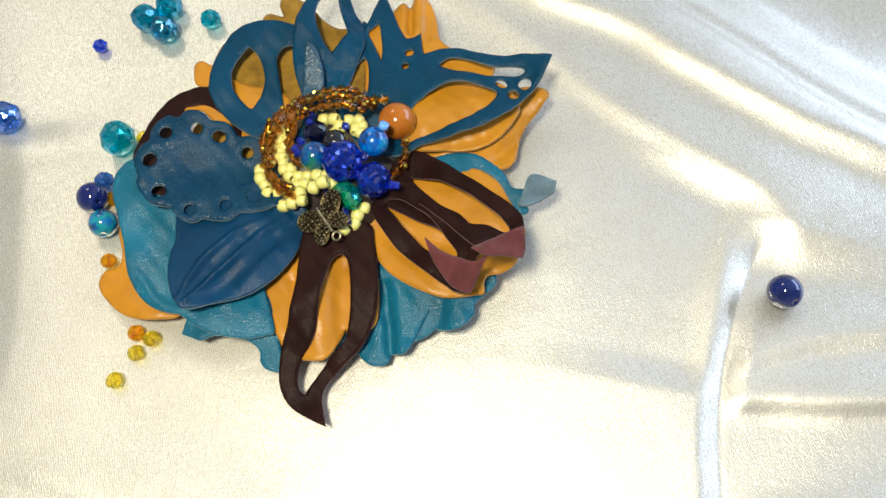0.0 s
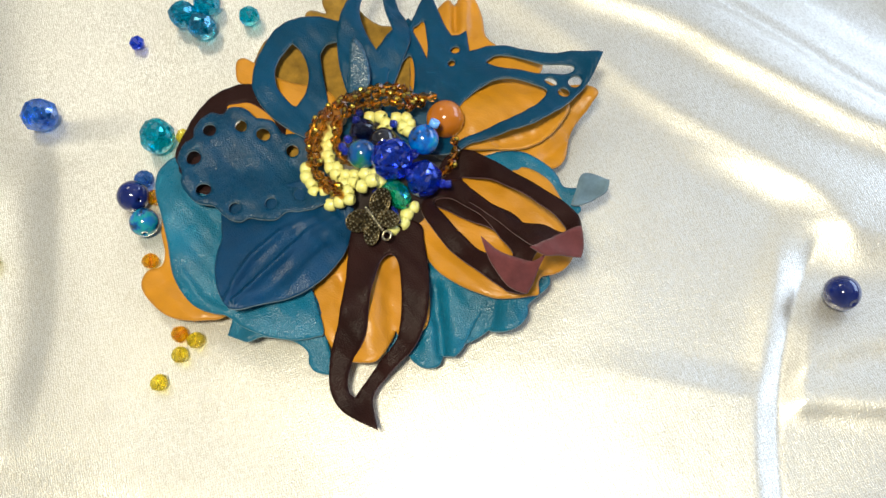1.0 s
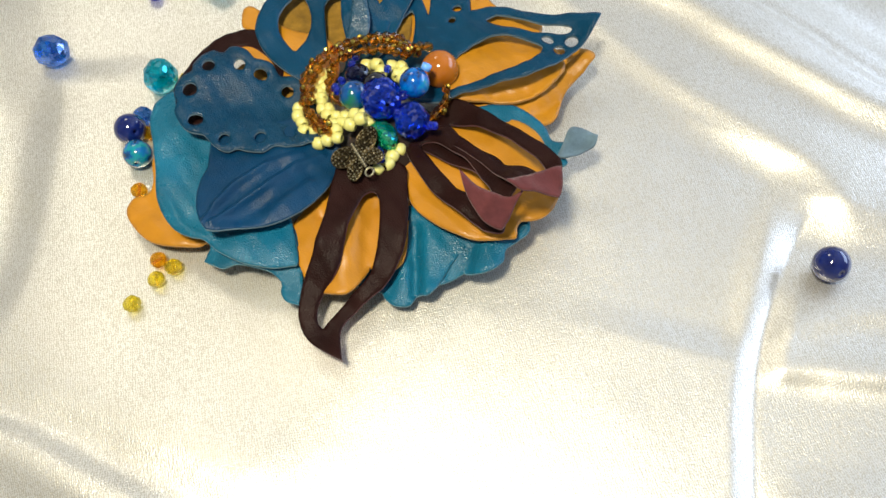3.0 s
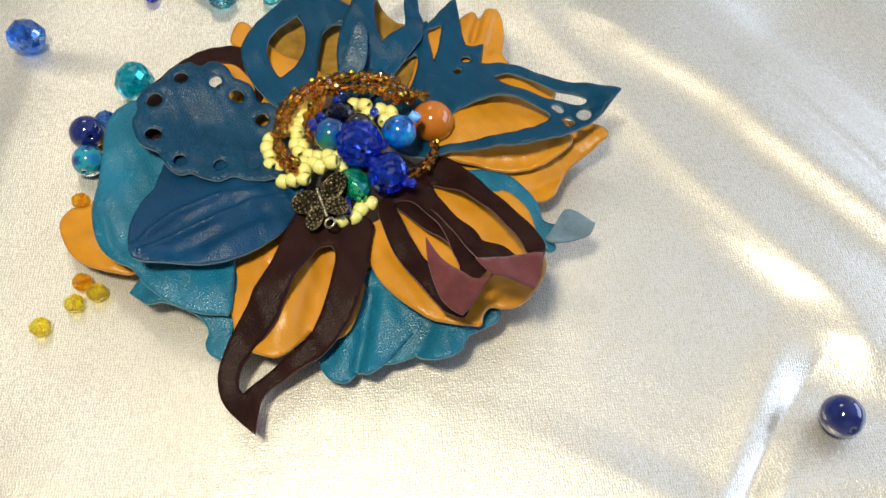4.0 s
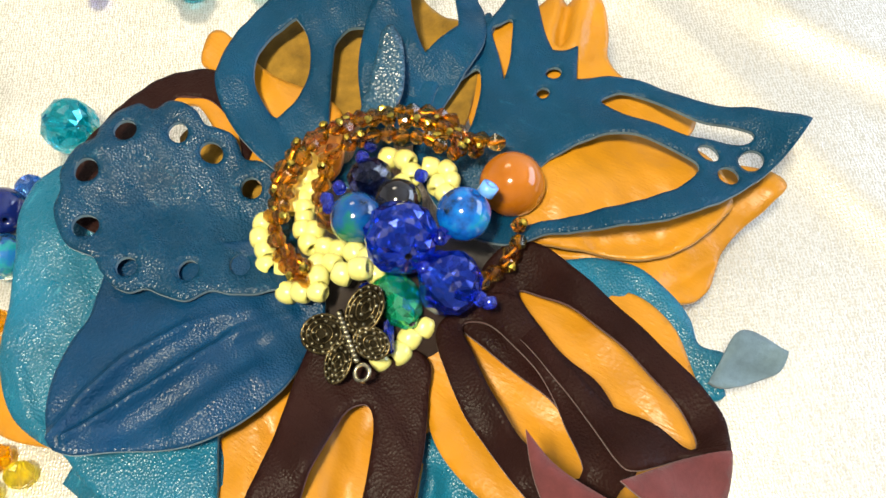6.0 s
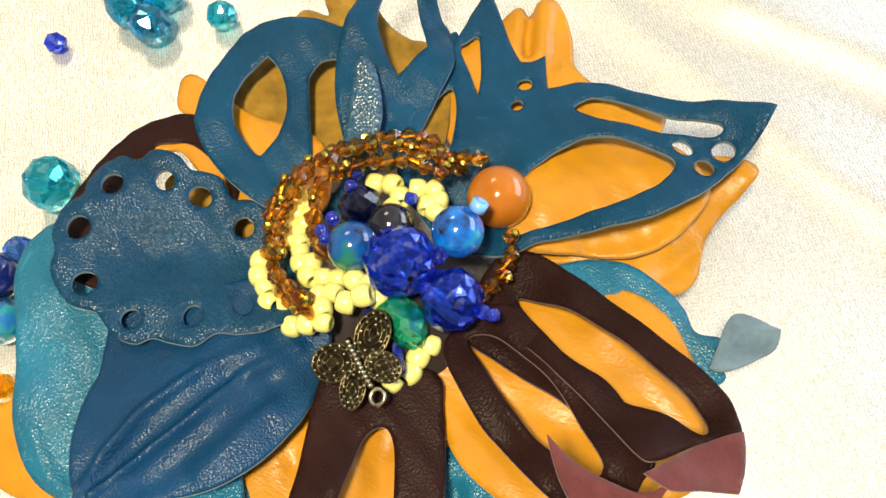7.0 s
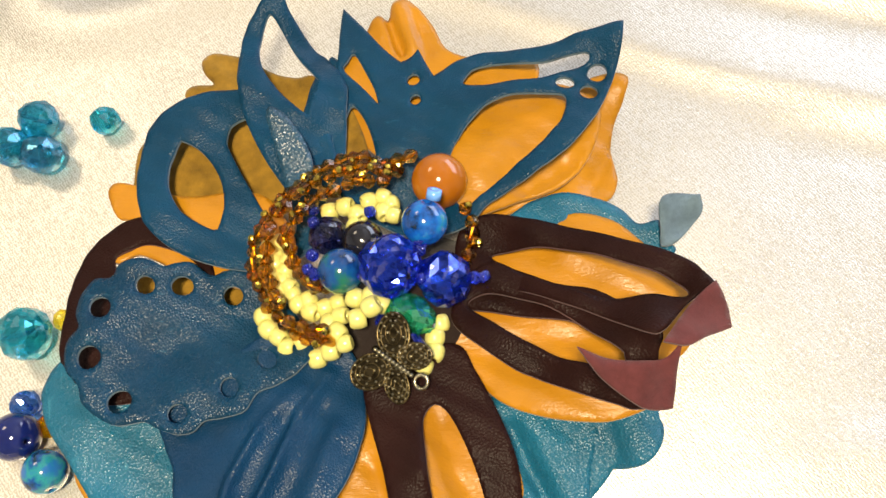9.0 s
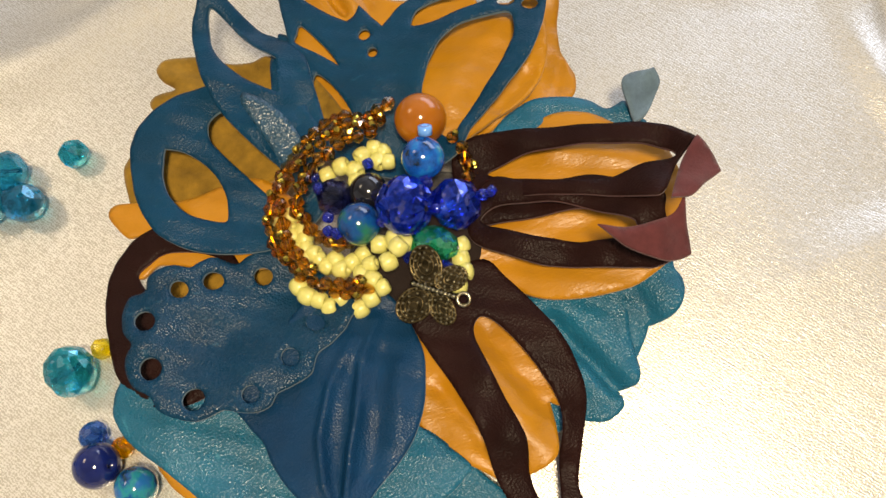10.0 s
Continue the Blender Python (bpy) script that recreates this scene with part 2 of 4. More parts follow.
def spline(points, corners, step=0.55):
    """A closed smooth line through the control points, kept sharp at the corners."""
    p = np.array(points, float)
    n, out = len(p), []
    for i in range(n):
        a, b = p[i], p[(i + 1) % n]
        ta = np.zeros(2) if i in corners else (b - p[i - 1]) / 2
        tb = np.zeros(2) if (i + 1) % n in corners else (p[(i + 2) % n] - a) / 2
        k = max(2, int(np.hypot(*(b - a)) / step))
        for u in np.arange(k) / k:
            h = (2 * u**3 - 3 * u**2 + 1, u**3 - 2 * u**2 + u, -2 * u**3 + 3 * u**2, u**3 - u**2)
            out.append(h[0] * a + h[1] * ta + h[2] * b + h[3] * tb)
    return np.array(out)


def inside(pts, loop):
    x, y = pts[:, 0], pts[:, 1]
    hit = np.zeros(len(pts), bool)
    for (x0, y0), (x1, y1) in zip(loop, np.roll(loop, -1, axis=0)):
        if y0 != y1:
            hit ^= ((y0 > y) != (y1 > y)) & (x < (x1 - x0) * (y - y0) / (y1 - y0) + x0)
    return hit


def to_segment(x, y, x0, y0, x1, y1):
    dx, dy = x1 - x0, y1 - y0
    u = np.clip(((x - x0) * dx + (y - y0) * dy) / (dx * dx + dy * dy), 0, 1)
    return np.hypot(x - x0 - u * dx, y - y0 - u * dy)


def lift_at(spec, x, y):
    """Height of a leather piece: its lift points blended, with its creases and a slight unevenness."""
    top = bottom = 0
    for a, b, z in spec["lift"]:
        w = 1 / ((x - a) ** 2 + (y - b) ** 2 + 9)
        top, bottom = top + w * z, bottom + w
    z = top / bottom
    raised = sunk = 0
    for x0, y0, x1, y1, amp, width in spec.get("ridges", ()):
        swell = amp * np.exp(-((to_segment(x, y, x0, y0, x1, y1) / width) ** 2))
        raised, sunk = np.maximum(raised, swell), np.minimum(sunk, swell)
    z = z + raised + sunk
    k = spec.get("seed", 0)
    wave = spec.get("wave", 1.0)
    return z + wave * 0.16 * np.sin(x * 0.55 + k) * np.sin(y * 0.48 + 1.7 * k) + wave * 0.09 * np.sin(x * 1.3 + y * 0.9 + k)


def ellipse(x, y, a, b, turn, n=20):
    s = np.linspace(0, 2 * math.pi, n, endpoint=False)
    c, d = math.cos(radians(turn)), math.sin(radians(turn))
    return np.stack([x + a * np.cos(s) * c - b * np.sin(s) * d, y + a * np.cos(s) * d + b * np.sin(s) * c], 1)


def leather_piece(name, spec, mats, thick=0.75, step=0.85):
    """A cut piece of leather with thickness: skin above, cut edge round it, suede below."""
    loops = [spline(spec["outline"], spec["corners"])]
    loops += [spline(pts, cs) for pts, cs in spec.get("holes", ())]
    loops += [ellipse(*h) for h in spec.get("punched", ())]
    (x0, y0), (x1, y1) = loops[0].min(0), loops[0].max(0)
    gx, gy = np.meshgrid(np.arange(x0, x1, step), np.arange(y0, y1, step * 0.87))
    gx = gx + (np.arange(gx.shape[0]) % 2)[:, None] * step / 2
    grid = np.stack([gx.ravel(), gy.ravel()], 1)
    keep = inside(grid, loops[0])
    for hole in loops[1:]:
        keep &= ~inside(grid, hole)
    rim = np.concatenate(loops)
    for start in range(0, len(rim), 200):
        block = rim[start:start + 200]
        keep &= np.min(np.hypot(grid[:, None, 0] - block[None, :, 0], grid[:, None, 1] - block[None, :, 1]), 1) > 0.4
    points, edges = [Vector(p) for p in rim], []
    start = 0
    for loop in loops:
        n = len(loop)
        edges += [(start + i, start + (i + 1) % n) for i in range(n)]
        start += n
    points += [Vector(p) for p in grid[keep]]
    co, _, tris, *_ = delaunay_2d_cdt(points, edges, [], 0, 1e-4)
    co = np.array([(v.x, v.y) for v in co])
    tris = np.array([t for t in tris if len(t) == 3])
    mid = co[tris].mean(1)
    ok = inside(mid, loops[0])
    for hole in loops[1:]:
        ok &= ~inside(mid, hole)
    tris = tris[ok]
    a, b, c = co[tris[:, 0]], co[tris[:, 1]], co[tris[:, 2]]
    flip = ((b - a)[:, 0] * (c - a)[:, 1] - (b - a)[:, 1] * (c - a)[:, 0]) < 0
    tris[flip] = tris[flip][:, ::-1]
    z = lift_at(spec, co[:, 0], co[:, 1])
    n = len(co)
    seen = {}
    for t in tris.tolist():
        for i in range(3):
            seen[(t[i], t[(i + 1) % 3])] = True
    border = [e for e in seen if (e[1], e[0]) not in seen]
    # the upper rim is drawn in and down a little, as a knife-cut edge is
    soft = np.zeros(n)
    for i, j in border:
        soft[i] = soft[j] = 0.14
    upper = np.column_stack([co, z - soft]) * MM
    lower = np.column_stack([co, z - thick]) * MM
    faces = tris.tolist() + [[p + n for p in reversed(t)] for t in tris.tolist()] + [[i, i + n, j + n, j] for i, j in border]
    k = len(tris)
    index = [0] * k + [2] * k + [1] * len(border)
    return mesh_from(name, np.concatenate([upper, lower]).tolist(), faces, mats, index, [True] * (2 * k) + [False] * len(border))


def lathe(name, profile, segments, mat, flat=False, twist=0.0, lining=None):
    """A closed profile of (radius, height) in mm, turned about z."""
    n, verts, faces = len(profile), [], []
    for i, (r, h) in enumerate(profile):
        for s in range(segments):
            a = 2 * math.pi * (s + twist * i) / segments
            verts.append((r * math.cos(a) * MM, r * math.sin(a) * MM, h * MM))
    for i in range(n):
        j = (i + 1) % n
        for s in range(segments):
            t = (s + 1) % segments
            quad = [i * segments + s, i * segments + t, j * segments + t, j * segments + s]
            if twist and j:
                faces += [[quad[0], quad[1], quad[3]], [quad[1], quad[2], quad[3]]]
            else:
                faces.append(quad)
    inner = [0] * (len(faces) - segments) + [1 if lining else 0] * segments
    me = mesh_from(name, verts, [f[::-1] for f in faces], [mat, lining] if lining else [mat], inner, [not flat] * len(faces))
    bm = bmesh.new()
    bm.from_mesh(me)
    bmesh.ops.recalc_face_normals(bm, faces=bm.faces)
    bm.to_mesh(me)
    bm.free()
    return me


def ball_profile(r, bore, squash=1.0, rings=10):
    top = math.asin(min(0.99, bore / r))
    angles = np.linspace(top, math.pi - top, rings)
    return [(r * math.sin(a), r * squash * math.cos(a)) for a in angles]


def round_bead(name, r, mat, bore=0.5, squash=1.0):
    return lathe(name, ball_profile(r, bore, squash, 14), 28, mat)


def faceted_bead(name, r, mat, bore=0.55, squash=0.86, rings=7, segments=11, lining=None):
    me = lathe(name, ball_profile(r, bore, squash, rings), segments, mat, True, 0.5, lining)
    cut = random.Random(int(r * 100) + rings)
    for v in me.vertices:
        if math.hypot(v.co.x, v.co.y) > 1.6 * bore * MM:
            v.co *= 1 + cut.uniform(-0.06, 0.06)
    return me


def bicone_bead(name, r, mat, bore=0.6, segments=7, lining=None):
    return lathe(name, [(bore, r * 0.95), (r * 0.55, r * 0.8), (r, 0.12 * r), (r, -0.12 * r), (r * 0.55, -r * 0.8), (bore, -r * 0.95)], segments, mat, True, 0.0, lining)


def seed_bead(name, r, mat):
    w, h = r * 0.40, r * 0.86
    mid = r - w
    return lathe(name, [(mid + w * math.cos(a), h * math.sin(a) * (1.0 if math.cos(a) > 0 else 0.9)) for a in np.linspace(0, 2 * math.pi, 12, endpoint=False)], 16, mat)


def tube(name, pts, r, mat, closed=False, sides=6, sizes=None):
    """A round wire through points in mm."""
    p = [Vector(q) for q in pts]
    n, verts, faces = len(p), [], []
    for i in range(n):
        a = p[i - 1] if (closed or i) else p[i]
        b = p[(i + 1) % n] if (closed or i < n - 1) else p[i]
        d = (b - a).normalized()
        side = d.cross(Vector((0.11, 0.05, 1))).normalized()
        up = side.cross(d)
        for s in range(sides):
            an = 2 * math.pi * s / sides
            verts.append(tuple((p[i] + (side * math.cos(an) + up * math.sin(an)) * (sizes[i] if sizes else r)) * MM))
    for i in range(n if closed else n - 1):
        j = (i + 1) % n
        for s in range(sides):
            t = (s + 1) % sides
            faces.append([i * sides + s, i * sides + t, j * sides + t, j * sides + s])
    if not closed:
        faces += [list(range(sides))[::-1], [(n - 1) * sides + s for s in range(sides)]]
    return mesh_from(name, verts, faces, [mat], None, [True] * len(faces))


def box(name, x0, y0, z0, x1, y1, z1, mat):
    v = [(x, y, z) for z in (z0, z1) for y in (y0, y1) for x in (x0, x1)]
    f = [(0, 2, 3, 1), (4, 5, 7, 6), (0, 1, 5, 4), (2, 6, 7, 3), (0, 4, 6, 2), (1, 3, 7, 5)]
    return mesh_from(name, v, f, [mat])


# ---------------------------------------------------------------- the setting: room, table and satin
WALL = plain("white_wall_paint", (0.86, 0.84, 0.80))
WOOD = plain("pale_wood", (0.42, 0.30, 0.19), 0.5, 14)
for name, b in (("wall_north", (-2.0, 2.0, -0.76, 2.0, 2.1, 1.8)), ("wall_south", (-2.0, -2.1, -0.76, 2.0, -2.0, 1.8)),
                ("wall_west", (-2.1, -2.1, -0.76, -2.0, 2.1, 1.8)), ("ceiling", (-2.1, -2.1, 1.8, 2.1, 2.1, 1.9))):
    tagged(new(name, box(name, *b, WALL)), "plain white painted room surface around the table", "wall", kind="structure")


def wall_with_window(y0, y1, z0, z1):
    """The east wall round its window opening, as one mesh."""
    bm = bmesh.new()
    for piece in ((2.0, -2.1, -0.76, 2.1, y0, 1.8), (2.0, y1, -0.76, 2.1, 2.1, 1.8), (2.0, y0, -0.76, 2.1, y1, z0), (2.0, y0, z1, 2.1, y1, 1.8)):
        bm.from_mesh(box("piece", *piece, WALL))
    me = bpy.data.meshes.new("wall_east")
    bm.to_mesh(me)
    bm.free()
    me.materials.append(WALL)
    return me


tagged(new("wall_east", wall_with_window(-0.3, 1.9, 0.4, 1.3)), "plain white painted wall with a window opening", "wall", kind="structure")
tagged(new("floor", box("floor", -2.1, -2.1, -0.86, 2.1, 2.1, -0.76, WOOD)), "plain pale wooden floor below the table", "floor", kind="structure")
table = tagged(new("table"), "plain pale wooden table under the satin cloth", "table")
part("tabletop", box("tabletop", -0.6, -0.6, -0.04, 0.6, 0.6, -0.012, WOOD), table)
for sx in (-0.55, 0.55):
    for sy in (-0.55, 0.55):
        part("leg", box("leg", sx - 0.03, sy - 0.03, -0.76, sx + 0.03, sy + 0.03, -0.04, WOOD), table)

# Folds of the cloth: a line in mm, height, width on its left and on its right.
FOLDS = [
    # two long swells across the far side, steep towards the brooch, and a fine crease behind them
    ([(16, 104), (28, 81), (40, 63), (58, 41), (72, 23), (88, 7), (100, -4), (107, -13), (111, -24), (113, -34)], 1.9, 24, 5.5),
    ([(40, 82), (60, 63), (83, 47), (97, 32), (109, 20), (121, 8), (139, -6), (168, -32)], 3.9, 24, 6.5),
    ([(70, 78), (90, 58), (104, 44), (115, 31), (123, 20), (142, -1), (170, -28)], -1.2, 3.5, 3.0),
    ([(86, 94), (106, 74), (120, 60), (131, 47), (139, 36), (158, 15), (186, -12)], -5.0, 30, 14),
    # the ridge that ends in a tuck beside the single bead
    ([(95, -16), (90.5, -26), (86, -36.5), (82, -45), (78, -53.5), (74.5, -62), (71.7, -70), (68.8, -83), (61, -125), (55, -160)], 0.25, 8, 10),
    ([(97, -6), (88, -20), (80, -34), (75, -46), (70, -60)], -1.7, 7, 24),
    ([(72, -100), (100, -98), (130, -104), (170, -100)], 3.0, 10, 9),
    # upright folds beside the loose blue beads
    ([(-91, 44), (-90, 24), (-89, 8), (-88.5, -6), (-89, -24), (-94, -52)], 2.4, 22, 8),
    ([(-112, 125), (-106, 85), (-102, 52), (-99, 25)], 1.5, 24, 14),
    ([(-140, 60), (-122, 20), (-114, -20), (-122, -60)], 3.0, 10, 10),
    # near corner
    ([(-140, -38), (-118, -44), (-98, -50), (-77, -58), (-57, -69), (-37, -81), (-18, -96)], 3.4, 16, 8),
    ([(-140, -58), (-110, -62), (-88, -69), (-69, -79), (-52, -89), (-36, -104)], 5.2, 6, 9),
    # beyond the blue petals
    ([(-52, 130), (-40, 104), (-26, 95), (-4, 92), (20, 84), (48, 80)], 3.0, 9, 10),
    ([(-30, 140), (-20, 112), (-4, 104), (14, 108)], -2.5, 6, 6),
]

# One tuck, where the cloth falls away on the far side of a line: the line, the slope of its flank, and how far the lower part reaches.
TUCK = ([(95, -16), (90.5, -26), (86, -36.5), (82, -45), (78, -53.5), (74.5, -62), (71.7, -70), (68.8, -83), (61, -125), (55, -160)], 0.41, 32)

# Two low ripples that run out from under the foot of the tuck.
RIPPLES = [
    ([(78, -57), (84, -55.5), (90, -53.5), (97, -52.5), (108, -51.5), (130, -54), (165, -60)], 1.6, 9, 3.6),
    ([(74, -64), (80, -63), (87, -63.5), (93, -64.5), (102.5, -66.5), (130, -71), (165, -78)], 2.0, 9, 3.4),
]


def open_spline(points, n=36):
    p = np.array([points[0]] + list(points) + [points[-1]], float)
    out = []
    for u in np.linspace(0, len(points) - 1.001, n):
        i, f = int(u), u - int(u)
        a, b, c, d = p[i:i + 4] if i + 4 <= len(p) else p[-4:]
        out.append(0.5 * (2 * b + (c - a) * f + (2 * a - 5 * b + 4 * c - d) * f * f + (3 * b - a - 3 * c + d) * f**3))
    return np.array(out)


def along_line(line, x, y, taper=0.16):
    """Distance to a line, the side of it (left: plus) and a taper towards its ends."""
    q = open_spline(line)
    best, side, along = np.full(x.shape, 1e9), np.zeros(x.shape), np.zeros(x.shape)
    for i in range(len(q) - 1):
        (x0, y0), (x1, y1) = q[i], q[i + 1]
        d = to_segment(x, y, x0, y0, x1, y1)
        near = d < best
        best = np.where(near, d, best)
        side = np.where(near, (x1 - x0) * (y - y0) - (y1 - y0) * (x - x0), side)
        u = np.clip(((x - x0) * (x1 - x0) + (y - y0) * (y1 - y0)) / ((x1 - x0) ** 2 + (y1 - y0) ** 2), 0, 1)
        along = np.where(near, (i + u) / (len(q) - 1), along)
    ends = np.clip(np.minimum(along, 1 - along) / taper, 0, 1)
    return best, side, ends * ends * (3 - 2 * ends), along


def satin_height(x, y):
    """Height of the cloth in mm."""
    x, y = np.asarray(x, float), np.asarray(y, float)
    z = 0.7 * np.sin(x * 0.031 + 0.6 * np.sin(y * 0.023)) * np.sin(y * 0.027 + 1.0)
    far = np.clip((np.hypot(x, y) - 150) / 120, 0, 1)
    z = z + far * 9 * np.sin(x * 0.021 + y * 0.033 + 1.3 * np.sin(y * 0.012)) * np.sin(y * 0.017 - x * 0.024)
    for line, amp, left, right in FOLDS:
        best, side, ends, _ = along_line(line, x, y)
        z = z + amp * ends * np.exp(-((best / np.where(side > 0, left, right)) ** 2))
    # the flank is broad where the tuck begins; a fine crease closes its foot
    line, slope, reach = TUCK
    best, side, ends, along = along_line(line, x, y, 0.16)
    width = 5.2 + 5.5 * np.clip(1 - along / 0.3, 0, 1) ** 1.5
    u = np.clip(best / width, 0, 1)
    past = np.clip(best - width, 0, 1e9)
    fall = slope * width * u**1.3 * np.exp(-((past / reach) ** 2)) + 0.22 * np.exp(-(((best - width) / 0.8) ** 2))
    z = z - fall * ends * (side > 0)
    below = np.clip(past / 5, 0, 1) * (side > 0)
    for line, amp, left, right in RIPPLES:
        best, side, ends, _ = along_line(line, x, y, 0.08)
        z = z + amp * ends * below * np.exp(-((best / np.where(side > 0, left, right)) ** 2))
    return z


def cloth():
    def axis(a, b):
        return np.concatenate([np.arange(-480, a, 8.0), np.arange(a, b, 1.0), np.arange(b, 481, 8.0)])
    xs, ys = axis(-150, 180), axis(-135, 150)
    gx, gy = np.meshgrid(xs, ys)
    z = satin_height(gx, gy)
    w, h = len(xs), len(ys)
    top = np.column_stack([gx.ravel(), gy.ravel(), z.ravel()]) * MM
    i = (np.arange(h - 1)[:, None] * w + np.arange(w - 1)[None, :]).ravel()
    faces = np.stack([i, i + 1, i + w + 1, i + w], 1)
    me = mesh_from("satin_cloth", top.tolist(), faces.tolist(), [SATIN], None, [True] * len(faces))
    ob = tagged(new("satin_cloth", me), "cream satin cloth lying in soft shiny folds on a table", "cloth", kind="structure")
    thick = ob.modifiers.new("thickness", "SOLIDIFY")
    thick.thickness, thick.offset = 0.0005, -1
    return ob


cloth()

# ---------------------------------------------------------------- the brooch
# Cut leather pieces, in mm: outline with its sharp corners, heights, cut-outs, punched holes and creases.
SHAPES = {}
SHAPES['orange_left'] = dict(
    outline=[(-59.9, 6.2), (-61.7, 1.8), (-60.9, -4.3), (-61.9, -7.6), (-65.4, -8.2), (-67.2, -9.8), (-67.4, -12.5), (-65.4, -16.3), (-61.5, -20.5), (-56.8, -22.8), (-51.9, -23.7), (-46.8, -23.3), (-41.3, -19.4), (-41.4, -7.7), (-47.8, 3.8)], corners=(),
    lift=[(-66.1, -13.3, 4), (-52.3, -22.5, 5), (-48, -3.7, 9), (-61.4, -1.1, 7)],
    ridges=[(-65.3, -13.4, -52.4, -21.9, 0.9, 3)],
)
SHAPES['orange_upper_left'] = dict(
    outline=[(-39.1, 45.7), (-37.2, 46.5), (-34.3, 44.5), (-27.1, 37.9), (-16.1, 32.4), (-12.9, 26.3), (-13.7, 18), (-22.7, 16), (-28.3, 20), (-33.9, 26.2), (-38.1, 31.3), (-41.9, 31.6), (-42.5, 33.8), (-36.4, 35.3), (-37.4, 38.3), (-39.1, 39.6), (-39.4, 42.7)], corners=(),
    lift=[(-38.9, 43.4, 13), (-38.2, 31.4, 12), (-18.5, 30.7, 13), (-32.7, 21.7, 12)],
)
SHAPES['orange_suede_top'] = dict(
    outline=[(-19.5, 58.3), (-17.8, 59), (-13.9, 57.3), (-14.5, 60.6), (-13.8, 63.2), (-11.5, 64), (-7.8, 62.2), (-5.2, 59), (-3.6, 56.1), (0.5, 51.7), (3.9, 49.9), (7.1, 42.7), (4.7, 27.6), (-5.2, 28.1), (-19.6, 31.1), (-26.1, 37.4), (-34.8, 42.5), (-33.5, 48.4), (-29.9, 53.1), (-20.6, 54.3)], corners=(),
    lift=[(-12.6, 61.5, 14), (-3.1, 54.4, 12), (-27.7, 45.1, 11.5), (2.2, 34.5, 11.5), (-21.6, 37.9, 11)],
    ridges=[(-9, 62, -7.6, 54.6, -1.2, 3), (-3.6, 53.2, 0.1, 45.3, -0.8, 3)],
)
SHAPES['orange_top_right'] = dict(
    outline=[(7.6, 46), (10.9, 50.8), (13.8, 51.9), (17, 54), (19.6, 55.4), (21.4, 54), (23.6, 55.6), (25.6, 55.4), (27.2, 52.8), (28.2, 48), (28.2, 42.2), (31.2, 38.5), (37.8, 35.2), (41.6, 32.3), (39.2, 28), (30.5, 26.3), (20.7, 25.1), (9.8, 26.2), (5.9, 32.5)], corners=(6,),
    lift=[(25, 54, 15.5), (28, 44.1, 12.5), (13.9, 35.3, 10.5), (35.9, 31.9, 11), (16, 52, 12)],
    ridges=[(21.6, 54, 20.4, 46, -1.6, 0.9), (19.6, 53.5, 18.4, 46, 0.7, 1.6), (24, 54, 22.6, 45, 0.9, 1.6), (26.2, 53, 24.6, 43, -0.7, 0.9)],
)
SHAPES['orange_right_back'] = dict(
    outline=[(25.6, 21.7), (39.2, 24.9), (50.1, 23.4), (54, 20.5), (51.5, 17.3), (48, 14.5), (44.9, 10.7), (43.5, 7.2), (42.3, 4.2), (39.2, 2), (34.3, 2.7), (26.4, 6.7), (17.3, 8.3), (18.7, 15.1)], corners=(),
    lift=[(52.1, 20, 12), (41.5, 4.9, 7.5), (47.8, 14.4, 8), (24.7, 11.5, 10.5), (37, 13.2, 11)],
    ridges=[(37.1, 5.4, 44.7, 10.2, -0.8, 1.4), (46.5, 17.1, 51.8, 19.4, 0.7, 3)],
)
SHAPES['orange_right_front'] = dict(
    outline=[(13.8, 15.9), (20.3, 24.2), (28.5, 28.9), (35.1, 28.3), (43, 23.5), (45.6, 16.9), (44.1, 13.7), (40, 9.7), (35.1, 7.2), (30.3, 6.7), (25.7, 7.4), (19.4, 7.9), (12.4, 8.9)], corners=(),
    lift=[(44.1, 15.7, 13), (29.4, 8, 12), (18.7, 16.7, 14), (32.7, 25.9, 12)],
    ridges=[(21.8, 16.4, 38, 21, 1.2, 4), (26.5, 8.8, 34.9, 9.7, -0.8, 1.6)],
)
SHAPES['orange_bottom'] = dict(
    outline=[(-17.2, -11.4), (-21.9, -18.3), (-24.4, -22.3), (-23.9, -28.9), (-21.9, -34.5), (-20.2, -38.5), (-16.6, -40.7), (-12.7, -41.8), (-10.3, -41.1), (-7.5, -37.6), (-5.8, -34.7), (-4.5, -36.9), (-0.6, -36.1), (2, -33.7), (3.2, -26.8), (3.4, -13.4), (-4, -7.4), (-12.6, -7.5)], corners=(10,),
    lift=[(-23.8, -23.8, 8.5), (-14.6, -40.6, 8), (1.2, -32.2, 8.5), (-8.7, -11.2, 8), (-13.2, -30.3, 10)],
    ridges=[(-10, -17.2, -12.6, -41, 1.8, 4), (-17.3, -20.6, -18.1, -38.8, -1, 1.6), (-5.4, -19.5, -7.4, -36.5, -0.8, 2)],
)
